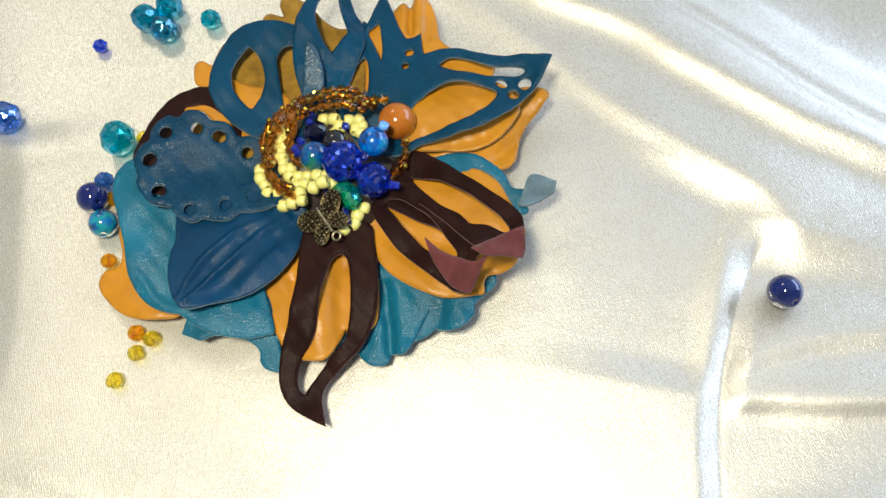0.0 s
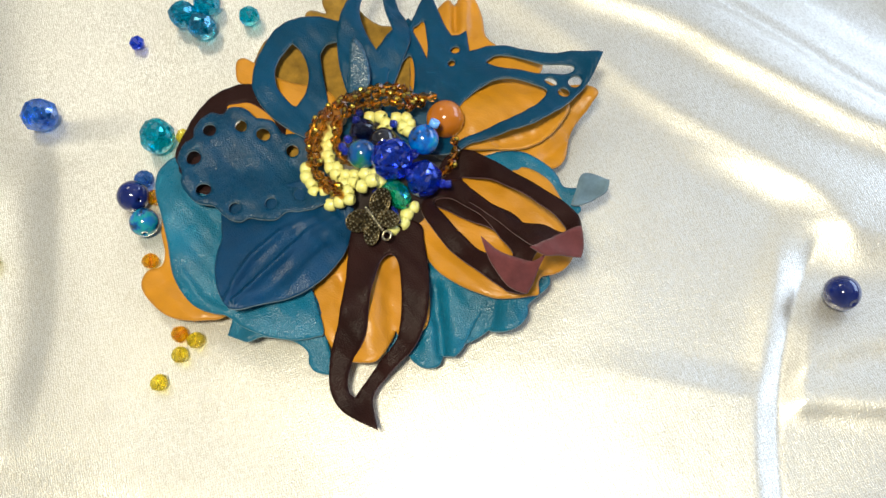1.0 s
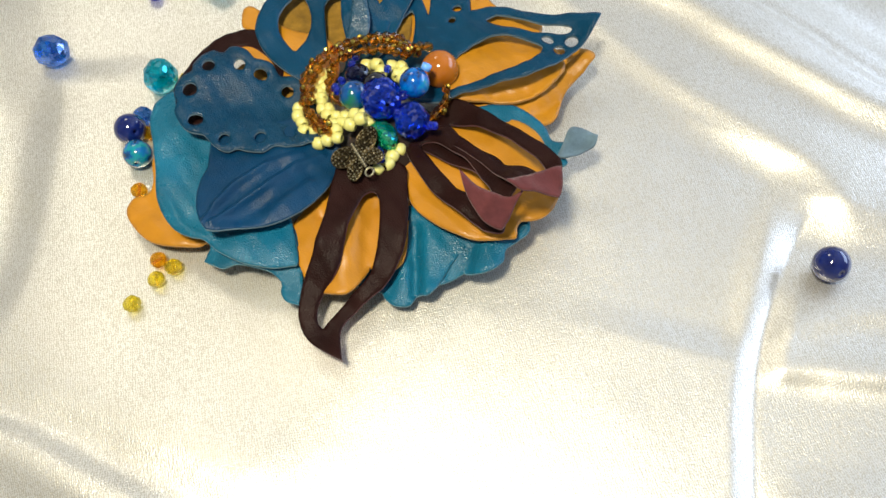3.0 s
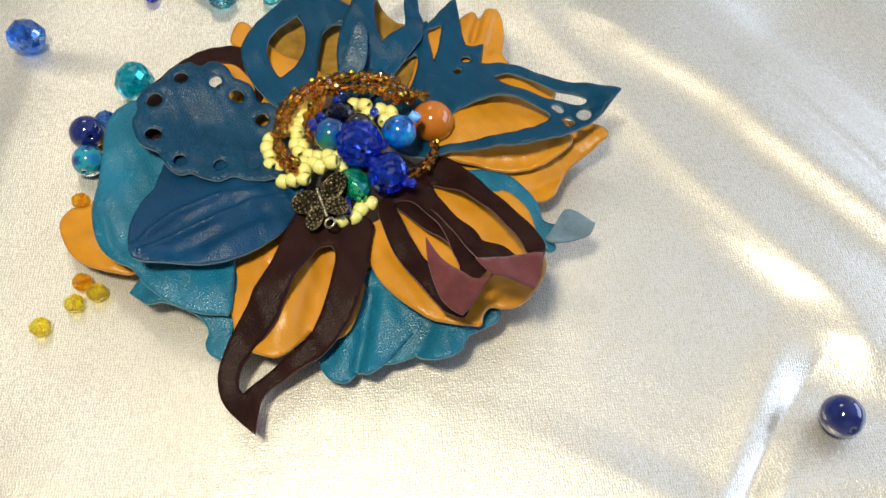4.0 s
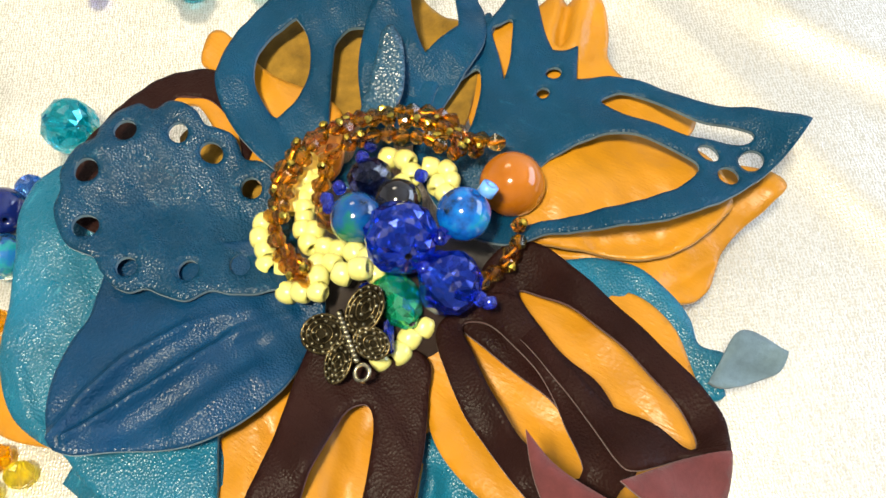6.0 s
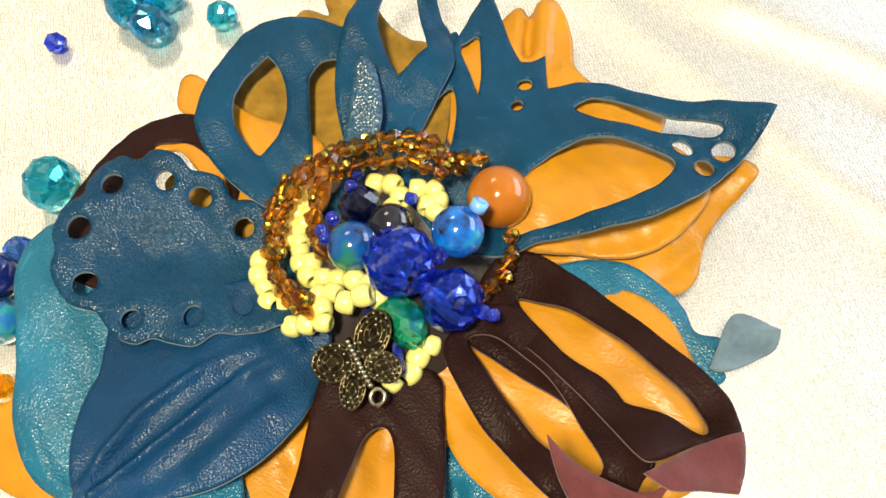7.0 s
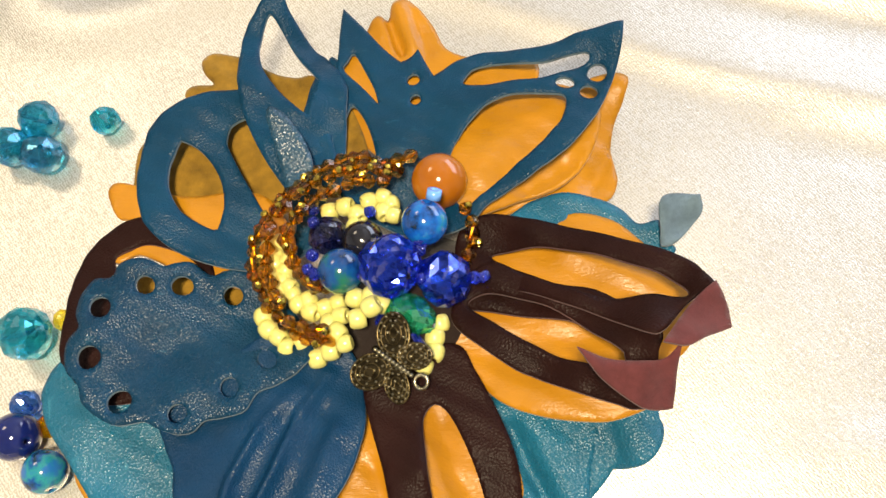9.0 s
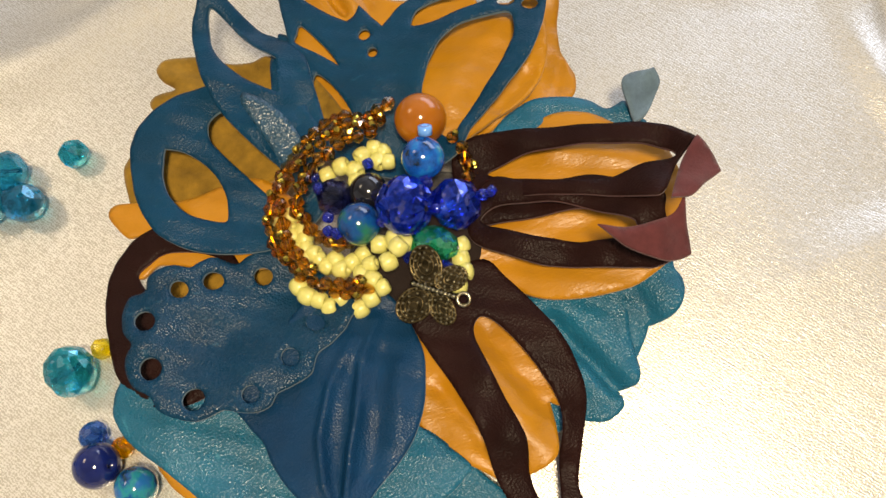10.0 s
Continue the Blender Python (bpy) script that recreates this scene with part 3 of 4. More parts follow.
SHAPES['orange_bottom_right'] = dict(
    outline=[(8.8, 3.3), (3.6, -1.2), (2.5, -7.5), (3.7, -16.8), (5.1, -21.1), (8.1, -25), (12.4, -28.6), (17.1, -31.5), (21.6, -32.7), (25.4, -33), (27.9, -33.1), (28.4, -32.1), (28.6, -30.3), (29.9, -28.5), (33.1, -28.3), (36, -26.9), (38.2, -24.2), (40.6, -18.5), (39.4, -12.9), (38, -8.3), (36.2, -3.6), (33, -0.1), (29.2, 1.7), (23.3, 1.9), (16.6, 4.1)], corners=(),
    lift=[(5.2, -16.6, 10.5), (17.6, -30.5, 12.5), (28.4, -32.4, 14), (37, -25.4, 13), (38.3, -4.7, 12.5), (15.5, 4.1, 11)],
    ridges=[(10.3, -14, 22, -19.2, -0.7, 2.5), (7.7, -21.2, 21.5, -30.2, 0.7, 4), (26.7, -4.4, 34.1, -14.6, 0.8, 3)],
)
SHAPES['teal_big_left'] = dict(
    outline=[(-53.2, 19.9), (-59.2, 16.9), (-60.8, 12.9), (-60.6, 7.9), (-59.4, 2), (-58.4, -3.7), (-57.7, -8.9), (-57, -13.7), (-55, -18.4), (-52.2, -22), (-48.1, -24.4), (-44.6, -25.7), (-41.3, -28.7), (-37.2, -31.2), (-32.6, -33), (-28.1, -33.9), (-24.5, -33.7), (-22.4, -32.9), (-23.6, -25.2), (-25.3, -17), (-27.5, -3.2), (-30.6, 10.8), (-40.8, 19.5)], corners=(),
    lift=[(-55.9, -13.9, 12), (-59.2, 10.8, 13), (-47.8, -23.5, 11), (-32.7, -32.3, 10), (-23.5, -30.8, 10), (-28, -9.5, 9)],
    ridges=[(-54.9, -12.5, -50.7, -20.9, 0.7, 0.9), (-50.7, -20.9, -45, -25, 0.7, 1), (-57.8, 5.4, -54.4, -7.2, 0.8, 6), (-35.9, -27.7, -28.1, -29.1, 0.6, 5)],
)
SHAPES['teal_lower_left'] = dict(
    outline=[(-44.7, -22.7), (-44.6, -25.4), (-45.3, -27.1), (-46, -28.7), (-43.4, -30.2), (-41, -31.5), (-37.9, -30.9), (-33.6, -31.9), (-29.9, -33.3), (-27.9, -34.9), (-27, -36.5), (-27.1, -38.8), (-25.8, -40.9), (-22.9, -42.1), (-21.2, -41.7), (-21.9, -36.1), (-22.7, -28), (-25.7, -21.2), (-38.3, -20.1)], corners=(3,),
    lift=[(-45.7, -28.5, 6), (-26.9, -38.4, 6), (-24.2, -28.2, 9), (-36.9, -25, 9)],
)
SHAPES['teal_bottom'] = dict(
    outline=[(-0.1, -17.3), (-4.3, -23.1), (-7.2, -29.7), (-9.1, -36.9), (-8, -39.1), (-4.3, -39.5), (-2.9, -41.6), (-0.7, -43.6), (2.9, -43.8), (4.2, -41.4), (6.6, -42.9), (8.5, -41.9), (10.1, -39.7), (12.7, -35.9), (17.3, -30.2), (15.5, -27.1), (8.9, -22.2)], corners=(9,),
    lift=[(1.3, -43, 3.5), (6, -43, 8.5), (4.5, -20.6, 9), (-3.8, -39.6, 4), (-8.3, -36.4, 6), (14.8, -30.6, 9)],
    ridges=[(4.8, -24.8, 4.2, -41.4, -2, 1.3), (8.6, -24.4, 7.6, -41.2, 1.2, 3), (1.9, -35.2, 0.7, -42.3, 0.9, 2.5)],
)
SHAPES['teal_bottom_right'] = dict(
    outline=[(11.4, -26.6), (12.1, -34.6), (9.3, -39.7), (13, -38.9), (15.7, -37.6), (18.2, -39.1), (20.6, -39.4), (23.2, -38.3), (25.1, -36.3), (25.8, -33.7), (28.7, -31.8), (31.4, -29.8), (31.9, -27.6), (31, -25.6), (21.4, -24.8)], corners=(4,),
    lift=[(20.5, -38.6, 10.5), (12.4, -38.5, 6), (26, -32.8, 10), (30.7, -29.1, 10.5)],
    ridges=[(17.9, -32.5, 16.3, -38.1, -1, 1.6), (21.7, -30.2, 22, -38.5, 0.8, 3)],
)
SHAPES['teal_band_right'] = dict(
    outline=[(17.7, 3.7), (21.4, 5.9), (26.4, 6.7), (31.9, 5.3), (36, 1.9), (38.6, -2.1), (39.6, -5.7), (42.7, -6.7), (43.1, -8), (41.7, -10), (42.6, -12.5), (40.3, -13.1), (37.3, -8.1), (30.9, -1.4), (22.2, 0.2)], corners=(),
    lift=[(25.3, 5.7, 12), (39.4, -5.5, 12), (42.4, -11.1, 12), (20.2, -2.5, 12)],
)
SHAPES['grey_flap'] = dict(
    outline=[(40, -11.6), (41.6, -8.8), (43.6, -5.2), (46.2, -4.7), (50.4, -7), (49.4, -9.4), (46.9, -10.6), (42.6, -12.1)], corners=(0, 4),
    lift=[(40.9, -11.3, 14.4), (50.2, -7.2, 15.3), (43.9, -4.9, 16.2), (47, -10.2, 12)],
    ridges=[(41.5, -11, 48.8, -7.6, -1.2, 1.3)],
)
SHAPES['brown_left_loop'] = dict(
    outline=[(-31, 35.3), (-34.7, 37.5), (-39.2, 38.4), (-43.8, 37.4), (-47.7, 35), (-51, 30.9), (-53.6, 26.1), (-55.6, 21.3), (-56, 17), (-54.8, 12.7), (-52.7, 8.9), (-44.9, 6.2), (-34.4, 8.3), (-28, 19.2), (-27.5, 27.9)], corners=(),
    lift=[(-47.6, 33.4, 12), (-35.6, 34.5, 13), (-54, 13.8, 13), (-35.4, 15.1, 12)],
    holes=[([(-42.2, 32.3), (-39.6, 32.6), (-35.2, 31.5), (-29.9, 25), (-29.3, 17.6), (-36.6, 10.4), (-42.5, 8.6), (-46.4, 9.1), (-46.7, 14.9), (-43.9, 20.7), (-42.8, 24.6), (-42.9, 28.5)], ())],
)
SHAPES['blue_loop_left'] = dict(
    outline=[(-4.5, 46.1), (-8.5, 50.2), (-13.5, 52.2), (-18.7, 53.2), (-23.8, 53), (-28.6, 49.8), (-32.9, 42.5), (-34.3, 36.3), (-34.1, 32.6), (-32.1, 27.9), (-27.6, 22.4), (-21.6, 18.1), (-14.1, 17.3), (-6.3, 20.6), (-3.5, 35.7)], corners=(),
    lift=[(-33.5, 36, 17), (-18.7, 52.5, 18), (-27.5, 23.5, 14.5), (-12, 31.7, 15), (-12.5, 20.2, 10)],
    holes=[([(-23.1, 46), (-26.3, 43.1), (-28.2, 39.1), (-28.3, 34.1), (-26.6, 30.6), (-24.4, 27.8), (-23.1, 28.3), (-21, 31.3), (-19.9, 35.1), (-19.9, 39.3), (-21.1, 43.4)], (0,)),
           ([(-13.8, 44.6), (-15.9, 42.3), (-16.2, 39.2), (-15.9, 32.7), (-15.5, 27.1), (-14.9, 23), (-11.6, 22.9), (-9.6, 35.2), (-9.9, 43.9)], ())],
)
SHAPES['blue_loop_top'] = dict(
    outline=[(-10, 27.1), (-10.4, 29.5), (-11.2, 35.1), (-11.1, 43.5), (-9.7, 49.1), (-7.4, 54.9), (-4.1, 60.8), (0.2, 63.7), (3.3, 64.8), (5.3, 63.8), (5.1, 60.8), (6.1, 55.1), (7.6, 51.5), (8, 42.9), (5.2, 36.9), (0.6, 28.2), (-2.9, 24.1)], corners=(8,),
    lift=[(4, 65.7, 22.2), (7.7, 53.5, 11), (-8.5, 50.5, 20.8), (-9.5, 36, 19.5), (-2, 41, 19), (1.2, 34.1, 13), (-6.6, 28.5, 11)],
    holes=[([(1.5, 61.5), (-0.8, 59.9), (-3.3, 56), (-4.3, 51.2), (-3.8, 46.8), (-2.3, 41.3), (-1, 38.9), (1.1, 42), (3.7, 45.6), (3.3, 49.1), (2.3, 54.8), (2.1, 58.9)], (6, 8))],
)
SHAPES['blue_wing'] = dict(
    outline=[(-2.3, 26.7), (0.2, 32.4), (4.1, 40.3), (8, 47.7), (11.6, 54.4), (14.9, 60.2), (16.3, 53.8), (17.7, 46.9), (19.1, 43.2), (20.9, 43.2), (23.2, 44.1), (23, 40.2), (22.9, 36.9), (27.1, 37.6), (30.8, 37.5), (34.1, 36.5), (37.5, 34.2), (40.9, 31.8), (44.6, 30.2), (48.6, 29.2), (51.9, 27.6), (55.3, 25.6), (53.2, 22.5), (51, 20.1), (47.6, 17), (42.7, 13.3), (37, 10.2), (31.9, 8.9), (27.3, 8.3), (23, 8.4), (18.5, 8), (13.6, 6.8), (6.3, 10.1), (-0.4, 19.3)], corners=(5, 8, 10, 12, 21),
    lift=[(14.7, 59.6, 14), (23, 43.7, 13.5), (54.4, 24.8, 22), (47.8, 21.3, 16), (31.9, 35.2, 13.5), (10, 28.3, 14), (19.9, 8.6, 16), (36.7, 9.9, 20), (29.4, 8.3, 19.5), (30.9, 24.6, 17.5), (6.7, 16.3, 9), (1.5, 23.9, 10)],
    holes=[([(12.3, 49.4), (10.4, 48.3), (9, 47.1), (10.3, 42), (11.5, 37), (12.2, 40.1), (12.4, 44.1)], (4,)),
           ([(7.2, 39), (4.6, 37), (2.3, 33.6), (0.9, 30.2), (5.1, 27), (6.4, 27.5), (7.5, 31.5), (7.9, 35.8)], ()),
           ([(26.6, 32.1), (28.1, 33.8), (30.3, 34.4), (33.4, 33.6), (37.4, 30.2), (40.8, 28), (44.6, 26.6), (47.8, 25.4), (48, 24.3), (46.6, 23.5), (43, 23.9), (39, 25), (33.6, 27.5), (29.2, 29.9)], ()),
           ([(17.2, 19.6), (20.7, 22.5), (24.1, 24.3), (27.8, 25.2), (31.3, 24.8), (34.9, 23.6), (38.1, 21.3), (39.9, 19.5), (39.4, 17.8), (36.6, 14.9), (33.2, 13.4), (29.3, 12.1), (24.7, 11.3), (19.2, 10.3), (15.2, 9.9), (14.9, 13.7)], ())],
    punched=[(19.3, 38.2, 1.2, 1.4, -33), (17.7, 34, 1, 1.1, -34), (47.5, 20.9, 1.7, 1.8, -35), (41.5, 21.8, 1.7, 1.1, -42), (44, 18, 1.6, 1.4, -56)],
)
SHAPES['scalloped'] = dict(
    outline=[(-22, 18.3), (-25.3, 20.1), (-28, 20.7), (-29.9, 23.9), (-32.3, 24.5), (-34.1, 24.7), (-35.7, 26.6), (-38, 27.8), (-40.5, 27.9), (-42.4, 26.4), (-45, 27.4), (-47.5, 25.8), (-49.2, 23), (-49.3, 19.8), (-51.3, 19.1), (-53.2, 17), (-53.7, 14.2), (-52.6, 11.1), (-53, 8.3), (-51.8, 5.4), (-49.6, 2.6), (-46.9, 1.5), (-45.2, 0.9), (-43.6, -1.2), (-41.6, -3), (-39.4, -3.6), (-37.2, -2.8), (-34.7, -3.6), (-31.3, -4.4), (-29.3, -3.2), (-27.7, -2.4), (-24.8, -2.6), (-20.9, -2), (-17.4, 0.9), (-18.8, 11.8)], corners=(),
    lift=[(-49, 20.3, 19), (-52.5, 10.6, 18), (-47.1, 3.5, 17), (-35, -3.4, 15), (-28.3, 19.5, 13), (-20.5, 10.8, 10), (-37.4, 12.8, 15), (-37.6, 27.5, 18)],
    punched=[(-45.4, 21.8, 1.7, 2, 17), (-37.9, 22.8, 1.5, 1.6, 10), (-32.8, 20.6, 1.7, 1.7, 19), (-49.7, 14.6, 1.9, 1.8, 8), (-47.8, 5.8, 1.9, 1.9, 8), (-40.5, 0.1, 1.5, 1.5, 11), (-31.8, 0.4, 1.5, 1.7, 9), (-24.9, 2.2, 1.4, 1.8, 15), (-26, 15.6, 1.6, 1.7, 13)],
    ridges=[(-40.3, 10.6, -31.2, 10.9, -1.6, 6), (-47.3, 17, -43.4, 20.1, 0.8, 4)],
)
SHAPES['leaf'] = dict(
    outline=[(-21.2, 6.7), (-30.2, 5.4), (-37, 4.3), (-43.5, 2.5), (-44.3, -3.2), (-44.2, -7.4), (-45.1, -10.9), (-45.5, -15.7), (-44.8, -21.5), (-43.6, -24.8), (-42.3, -26.6), (-39.6, -27), (-35, -25.8), (-30.2, -25.1), (-26, -24), (-21.5, -21.4), (-18, -18), (-15.2, -14.5), (-13.5, -9.9), (-12.3, -4.7), (-13.5, 0.5), (-20.3, 1.1)], corners=(10,),
    lift=[(-42.5, -26.2, 18), (-44.7, -21.9, 18), (-28.3, -24.6, 14), (-13.8, -5.8, 9.5), (-35.7, -2.2, 13), (-30, -14.7, 16), (-17, -17.7, 13)],
    ridges=[(-43.1, -25.6, -40.8, -19.6, 1.1, 0.75), (-40.8, -19.6, -37, -13.5, 1.2, 0.75), (-37, -13.5, -30, -7.8, 1.0, 0.85), (-30, -7.8, -22, -4.5, 0.6, 1.2),
            (-41.1, -24.9, -35.1, -18.8, 1.2, 0.7), (-35.1, -18.8, -30.7, -15.3, 1.3, 0.7), (-30.7, -15.3, -24.5, -9, 1.1, 0.8), (-24.5, -9, -17, -4.2, 0.7, 1.1),
            (-27.9, -22.3, -19.8, -13.7, 0.7, 1.8), (-40.6, -21.9, -34.8, -15.7, -1.3, 2.2), (-34.8, -15.7, -26.3, -9.2, -1.3, 2.6), (-35.4, -23.2, -29.4, -18, -1.2, 2.2), (-29.4, -18, -20.5, -10, -1.1, 2.5)],
    wave=0.3, step=0.45,
)
SHAPES['leaf_flap'] = dict(
    outline=[(-6.1, 41.4), (-7.6, 40.1), (-8.4, 35.6), (-9.4, 30.1), (-9.8, 26.1), (-6.8, 25.6), (-4.2, 28.8), (-3.6, 33), (-4.3, 38.4), (-5.2, 40.3)], corners=(0,),
    lift=[(-6.3, 42, 21.6), (-8.2, 28.2, 17), (-3.6, 36, 19.4)],
)
SHAPES['blue_strap'] = dict(
    outline=[(8.5, 52), (7.2, 51), (3.4, 48), (-0.5, 43), (-2.6, 39.5), (-4, 36), (-5.5, 30.5), (-0.3, 29), (1, 33.8), (3.6, 38.8), (6.2, 43.8), (8.6, 46.6), (9.5, 49)], corners=(),
    lift=[(8.5, 50, 11.8), (3.5, 46, 14.2), (-1, 40, 14.8), (-2, 31, 14.5), (5.5, 43, 14.5)],
)
SHAPES['ochre_lining'] = dict(
    outline=[(-41.2, 26.2), (-40.8, 29.1), (-38, 30), (-31.7, 27.1), (-26.6, 23.4), (-24, 19.1), (-24.7, 16.1), (-28.4, 15.7), (-33, 20.4), (-37.1, 22.2)], corners=(),
    lift=[(-35.2, 25.4, 8.5), (-27.7, 18.8, 8)],
)
SHAPES['brown_right_upper'] = dict(
    outline=[(9.2, -2.1), (10, 3.7), (13.7, 7.7), (18.6, 6.8), (23.8, 1.7), (29, -4.1), (33.7, -10.5), (37.5, -15.5), (39.3, -19.3), (38.8, -23.8), (34, -24.3), (28.7, -26.3), (26.5, -25.3), (24, -19.9), (20, -14.1), (15.4, -7.7), (11, -4.8)], corners=(9,),
    lift=[(10.5, 2.3, 13), (15.3, 1.1, 12), (36.1, -20.5, 20), (38.1, -23.8, 29), (28, -26.4, 28), (24.9, 0.1, 17), (26.1, -16.7, 20)],
    holes=[([(15.2, 0.5), (19, -1), (23.2, -3.8), (28.1, -9.1), (31.9, -14.2), (34.7, -18.1), (35.9, -21.3), (35, -23.1), (31.5, -20.2), (26, -17), (21.8, -12.2), (17.9, -5.4)], ())],
)
SHAPES['brown_right_lower'] = dict(
    outline=[(4.2, -7.1), (5.9, -3.8), (9.6, -1.2), (14.6, -1.3), (18, -6.3), (21.4, -10.6), (25.3, -14.2), (27.8, -19.5), (28.9, -23.5), (28.7, -26.5), (27.3, -27.9), (26.3, -29.9), (24.9, -33.8), (21.1, -32.7), (19.3, -30.5), (15.3, -26.7), (11.3, -21.3), (8.8, -18.1), (6.1, -12.6)], corners=(),
    lift=[(5.2, -6.4, 14), (7.3, -5.3, 13), (14.2, -7.9, 15.5), (22.2, -25.9, 25), (29, -27.3, 28), (25, -33.1, 17), (19.5, -29.4, 14), (11.3, -20.8, 13.5), (18.6, -14.2, 19)],
    holes=[([(7.7, -5.4), (10.8, -5.2), (14.2, -8), (17.1, -11.5), (20, -16.4), (21.5, -20.7), (23.2, -25.6), (22, -26.7), (19.6, -25.2), (17.2, -22.5), (15.7, -20.7), (13.7, -17.5), (11.8, -14.5), (9.8, -10.4)], ())],
)
SHAPES['brown_right_slip'] = dict(
    outline=[(5.7, -4.1), (8.1, -2.3), (14.3, -5.3), (18.8, -10), (21.9, -16.4), (21.5, -18.2), (19.6, -16.1), (15.7, -12.3), (11.5, -8.7), (7.6, -5.7)], corners=(),
    lift=[(7.2, -4.1, 12.5), (20.4, -17.4, 18), (14.1, -9.8, 13)],
)
SHAPES['purple_flap_upper'] = dict(
    outline=[(38.6, -23.8), (33.4, -25.1), (26.1, -28.6), (27.7, -29.6), (29.8, -30.3), (33.5, -30.1), (37.4, -30.2), (38.3, -28.3), (38.6, -25.8)], corners=(0, 2, 6),
    lift=[(37.3, -25.4, 30.5), (25.8, -29.6, 34), (29.7, -30.1, 29), (37.9, -29, 23), (38.7, -27, 25)],
)
SHAPES['purple_flap_lower'] = dict(
    outline=[(16.4, -23.1), (19.1, -25.8), (23.8, -28.7), (27, -29.7), (30, -28.7), (27.8, -31.3), (26.3, -33.6), (24.6, -35.7), (20.6, -33.9), (18, -29), (16.9, -25.9)], corners=(0, 4, 7),
    lift=[(16.5, -24.1, 30), (23.5, -30.2, 30), (29.5, -29.8, 29.5), (24.7, -34.6, 20), (26.3, -33, 22), (19.1, -29.7, 24)],
)
SHAPES['brown_bottom'] = dict(
    outline=[(-13.2, -9.4), (-14.6, -15.2), (-15.8, -22.6), (-17.9, -31), (-21, -37.4), (-22.4, -43.3), (-22.4, -47.2), (-20.6, -50.9), (-16.9, -54.1), (-12.6, -57), (-13.1, -53), (-13.1, -49.4), (-11.5, -46.7), (-6.7, -43), (-1.5, -39), (1.1, -35), (3, -29.7), (3.8, -22.6), (3.8, -15.3), (3.1, -9.9), (-4.8, -7.1), (-10.4, -6.9)], corners=(9,),
    lift=[(-7.9, -8.5, 13), (2.7, -13.3, 13), (2, -28, 14), (0.5, -36, 11), (-4.2, -41, 6), (-11.8, -45, 3.5), (-4.6, -34.3, 13), (-8, -39, 10), (-13, -42.8, 5), (-10.3, -26.3, 17.5), (-14, -36.3, 15), (-18, -42, 8), (-16.5, -30, 17.5), (-21.7, -40.6, 10), (-21, -48, 5), (-16.4, -50, 4.5), (-12.3, -57.4, 8)],
    holes=[([(-4.6, -16.9), (-7.1, -18.5), (-9.1, -23.9), (-10.9, -29.3), (-12.9, -36.2), (-16.5, -40.5), (-18.2, -44.1), (-18.4, -47), (-17.2, -48.4), (-14.7, -45.7), (-11.3, -42.1), (-7.7, -39.4), (-5.1, -36.1), (-3.5, -29.8), (-2.9, -23.1), (-3.2, -18.6)], (8,))],
)


brooch = tagged(new("flower_brooch"), "handmade leather flower brooch with a beaded centre lying on cream satin", "brooch")
SKINS = {"orange": (ORANGE, ORANGE_EDGE, ORANGE_SUEDE), "teal": (TEAL, TEAL_EDGE, BLUE_SUEDE), "blue": (BLUE, BLUE_EDGE, BLUE_SUEDE),
         "shiny": (SHINY_BLUE, BLUE_EDGE, BLUE_SUEDE), "worn": (BLUE_WORN, BLUE_EDGE, BLUE_SUEDE), "navy": (LEAF_BLUE, BLUE_EDGE, BLUE_SUEDE), "brown": (BROWN, BROWN_EDGE, PURPLE_SUEDE), "suede": (ORANGE_SUEDE, ORANGE_EDGE, ORANGE),
         "purple": (PURPLE_SUEDE, PURPLE_SUEDE, BROWN), "grey": (BLUE_SUEDE, BLUE_SUEDE, TEAL)}
PETALS = [
    ("orange_left", "orange", "smooth orange leather petal, rounded"), ("orange_suede_top", "suede", "curled petal showing ochre suede underside"),
    ("orange_upper_left", "orange", "smooth orange leather petal, narrow"), ("orange_top_right", "orange", "creased orange leather petal"),
    ("orange_right_back", "orange", "wavy orange leather petal"), ("orange_right_front", "orange", "smooth orange leather petal, pointed"),
    ("teal_lower_left", "teal", "small ruffled teal leather petal"), ("teal_bottom", "teal", "folded teal leather petal"),
    ("teal_bottom_right", "teal", "ruffled teal leather petal"), ("teal_band_right", "teal", "thin teal leather petal edge"),
    ("orange_bottom", "orange", "bulging orange leather petal"), ("orange_bottom_right", "orange", "broad orange leather petal with wavy rim"),
    ("teal_big_left", "teal", "large rounded teal leather petal"), ("brown_left_loop", "brown", "dark brown leather loop petal"),
    ("ochre_lining", "suede", "ochre suede lining"), ("leaf", "navy", "dark blue veined leather leaf"), ("scalloped", "worn", "blue leather petal with scalloped rim and punched holes"),
    ("blue_loop_left", "blue", "dark blue leather petal with cut-outs"), ("blue_loop_top", "blue", "dark blue pointed leather loop"),
    ("blue_wing", "blue", "dark blue wing-shaped leather petal with cut-outs"), ("blue_strap", "blue", "narrow dark blue leather strap"),
    ("brown_right_upper", "brown", "dark brown leather loop petal with folded tip"), ("brown_right_slip", "brown", "narrow dark brown leather strip"),
    ("brown_right_lower", "brown", "dark brown leather loop petal with folded tip"), ("brown_bottom", "brown", "dark brown forked leather petal with pointed tip"),
]
FLAPS = [("purple_flap_upper", "brown_right_upper", "folded_tip", "purple", "folded tip of purple-brown suede"),
         ("purple_flap_lower", "brown_right_lower", "folded_tip", "purple", "folded tip of purple-brown suede"),
         ("grey_flap", "teal_band_right", "folded_tip", "grey", "folded tip of grey-blue suede"),
         ("leaf_flap", "blue_loop_top", "cut_flap", "shiny", "raised shiny blue flap")]
made = {}
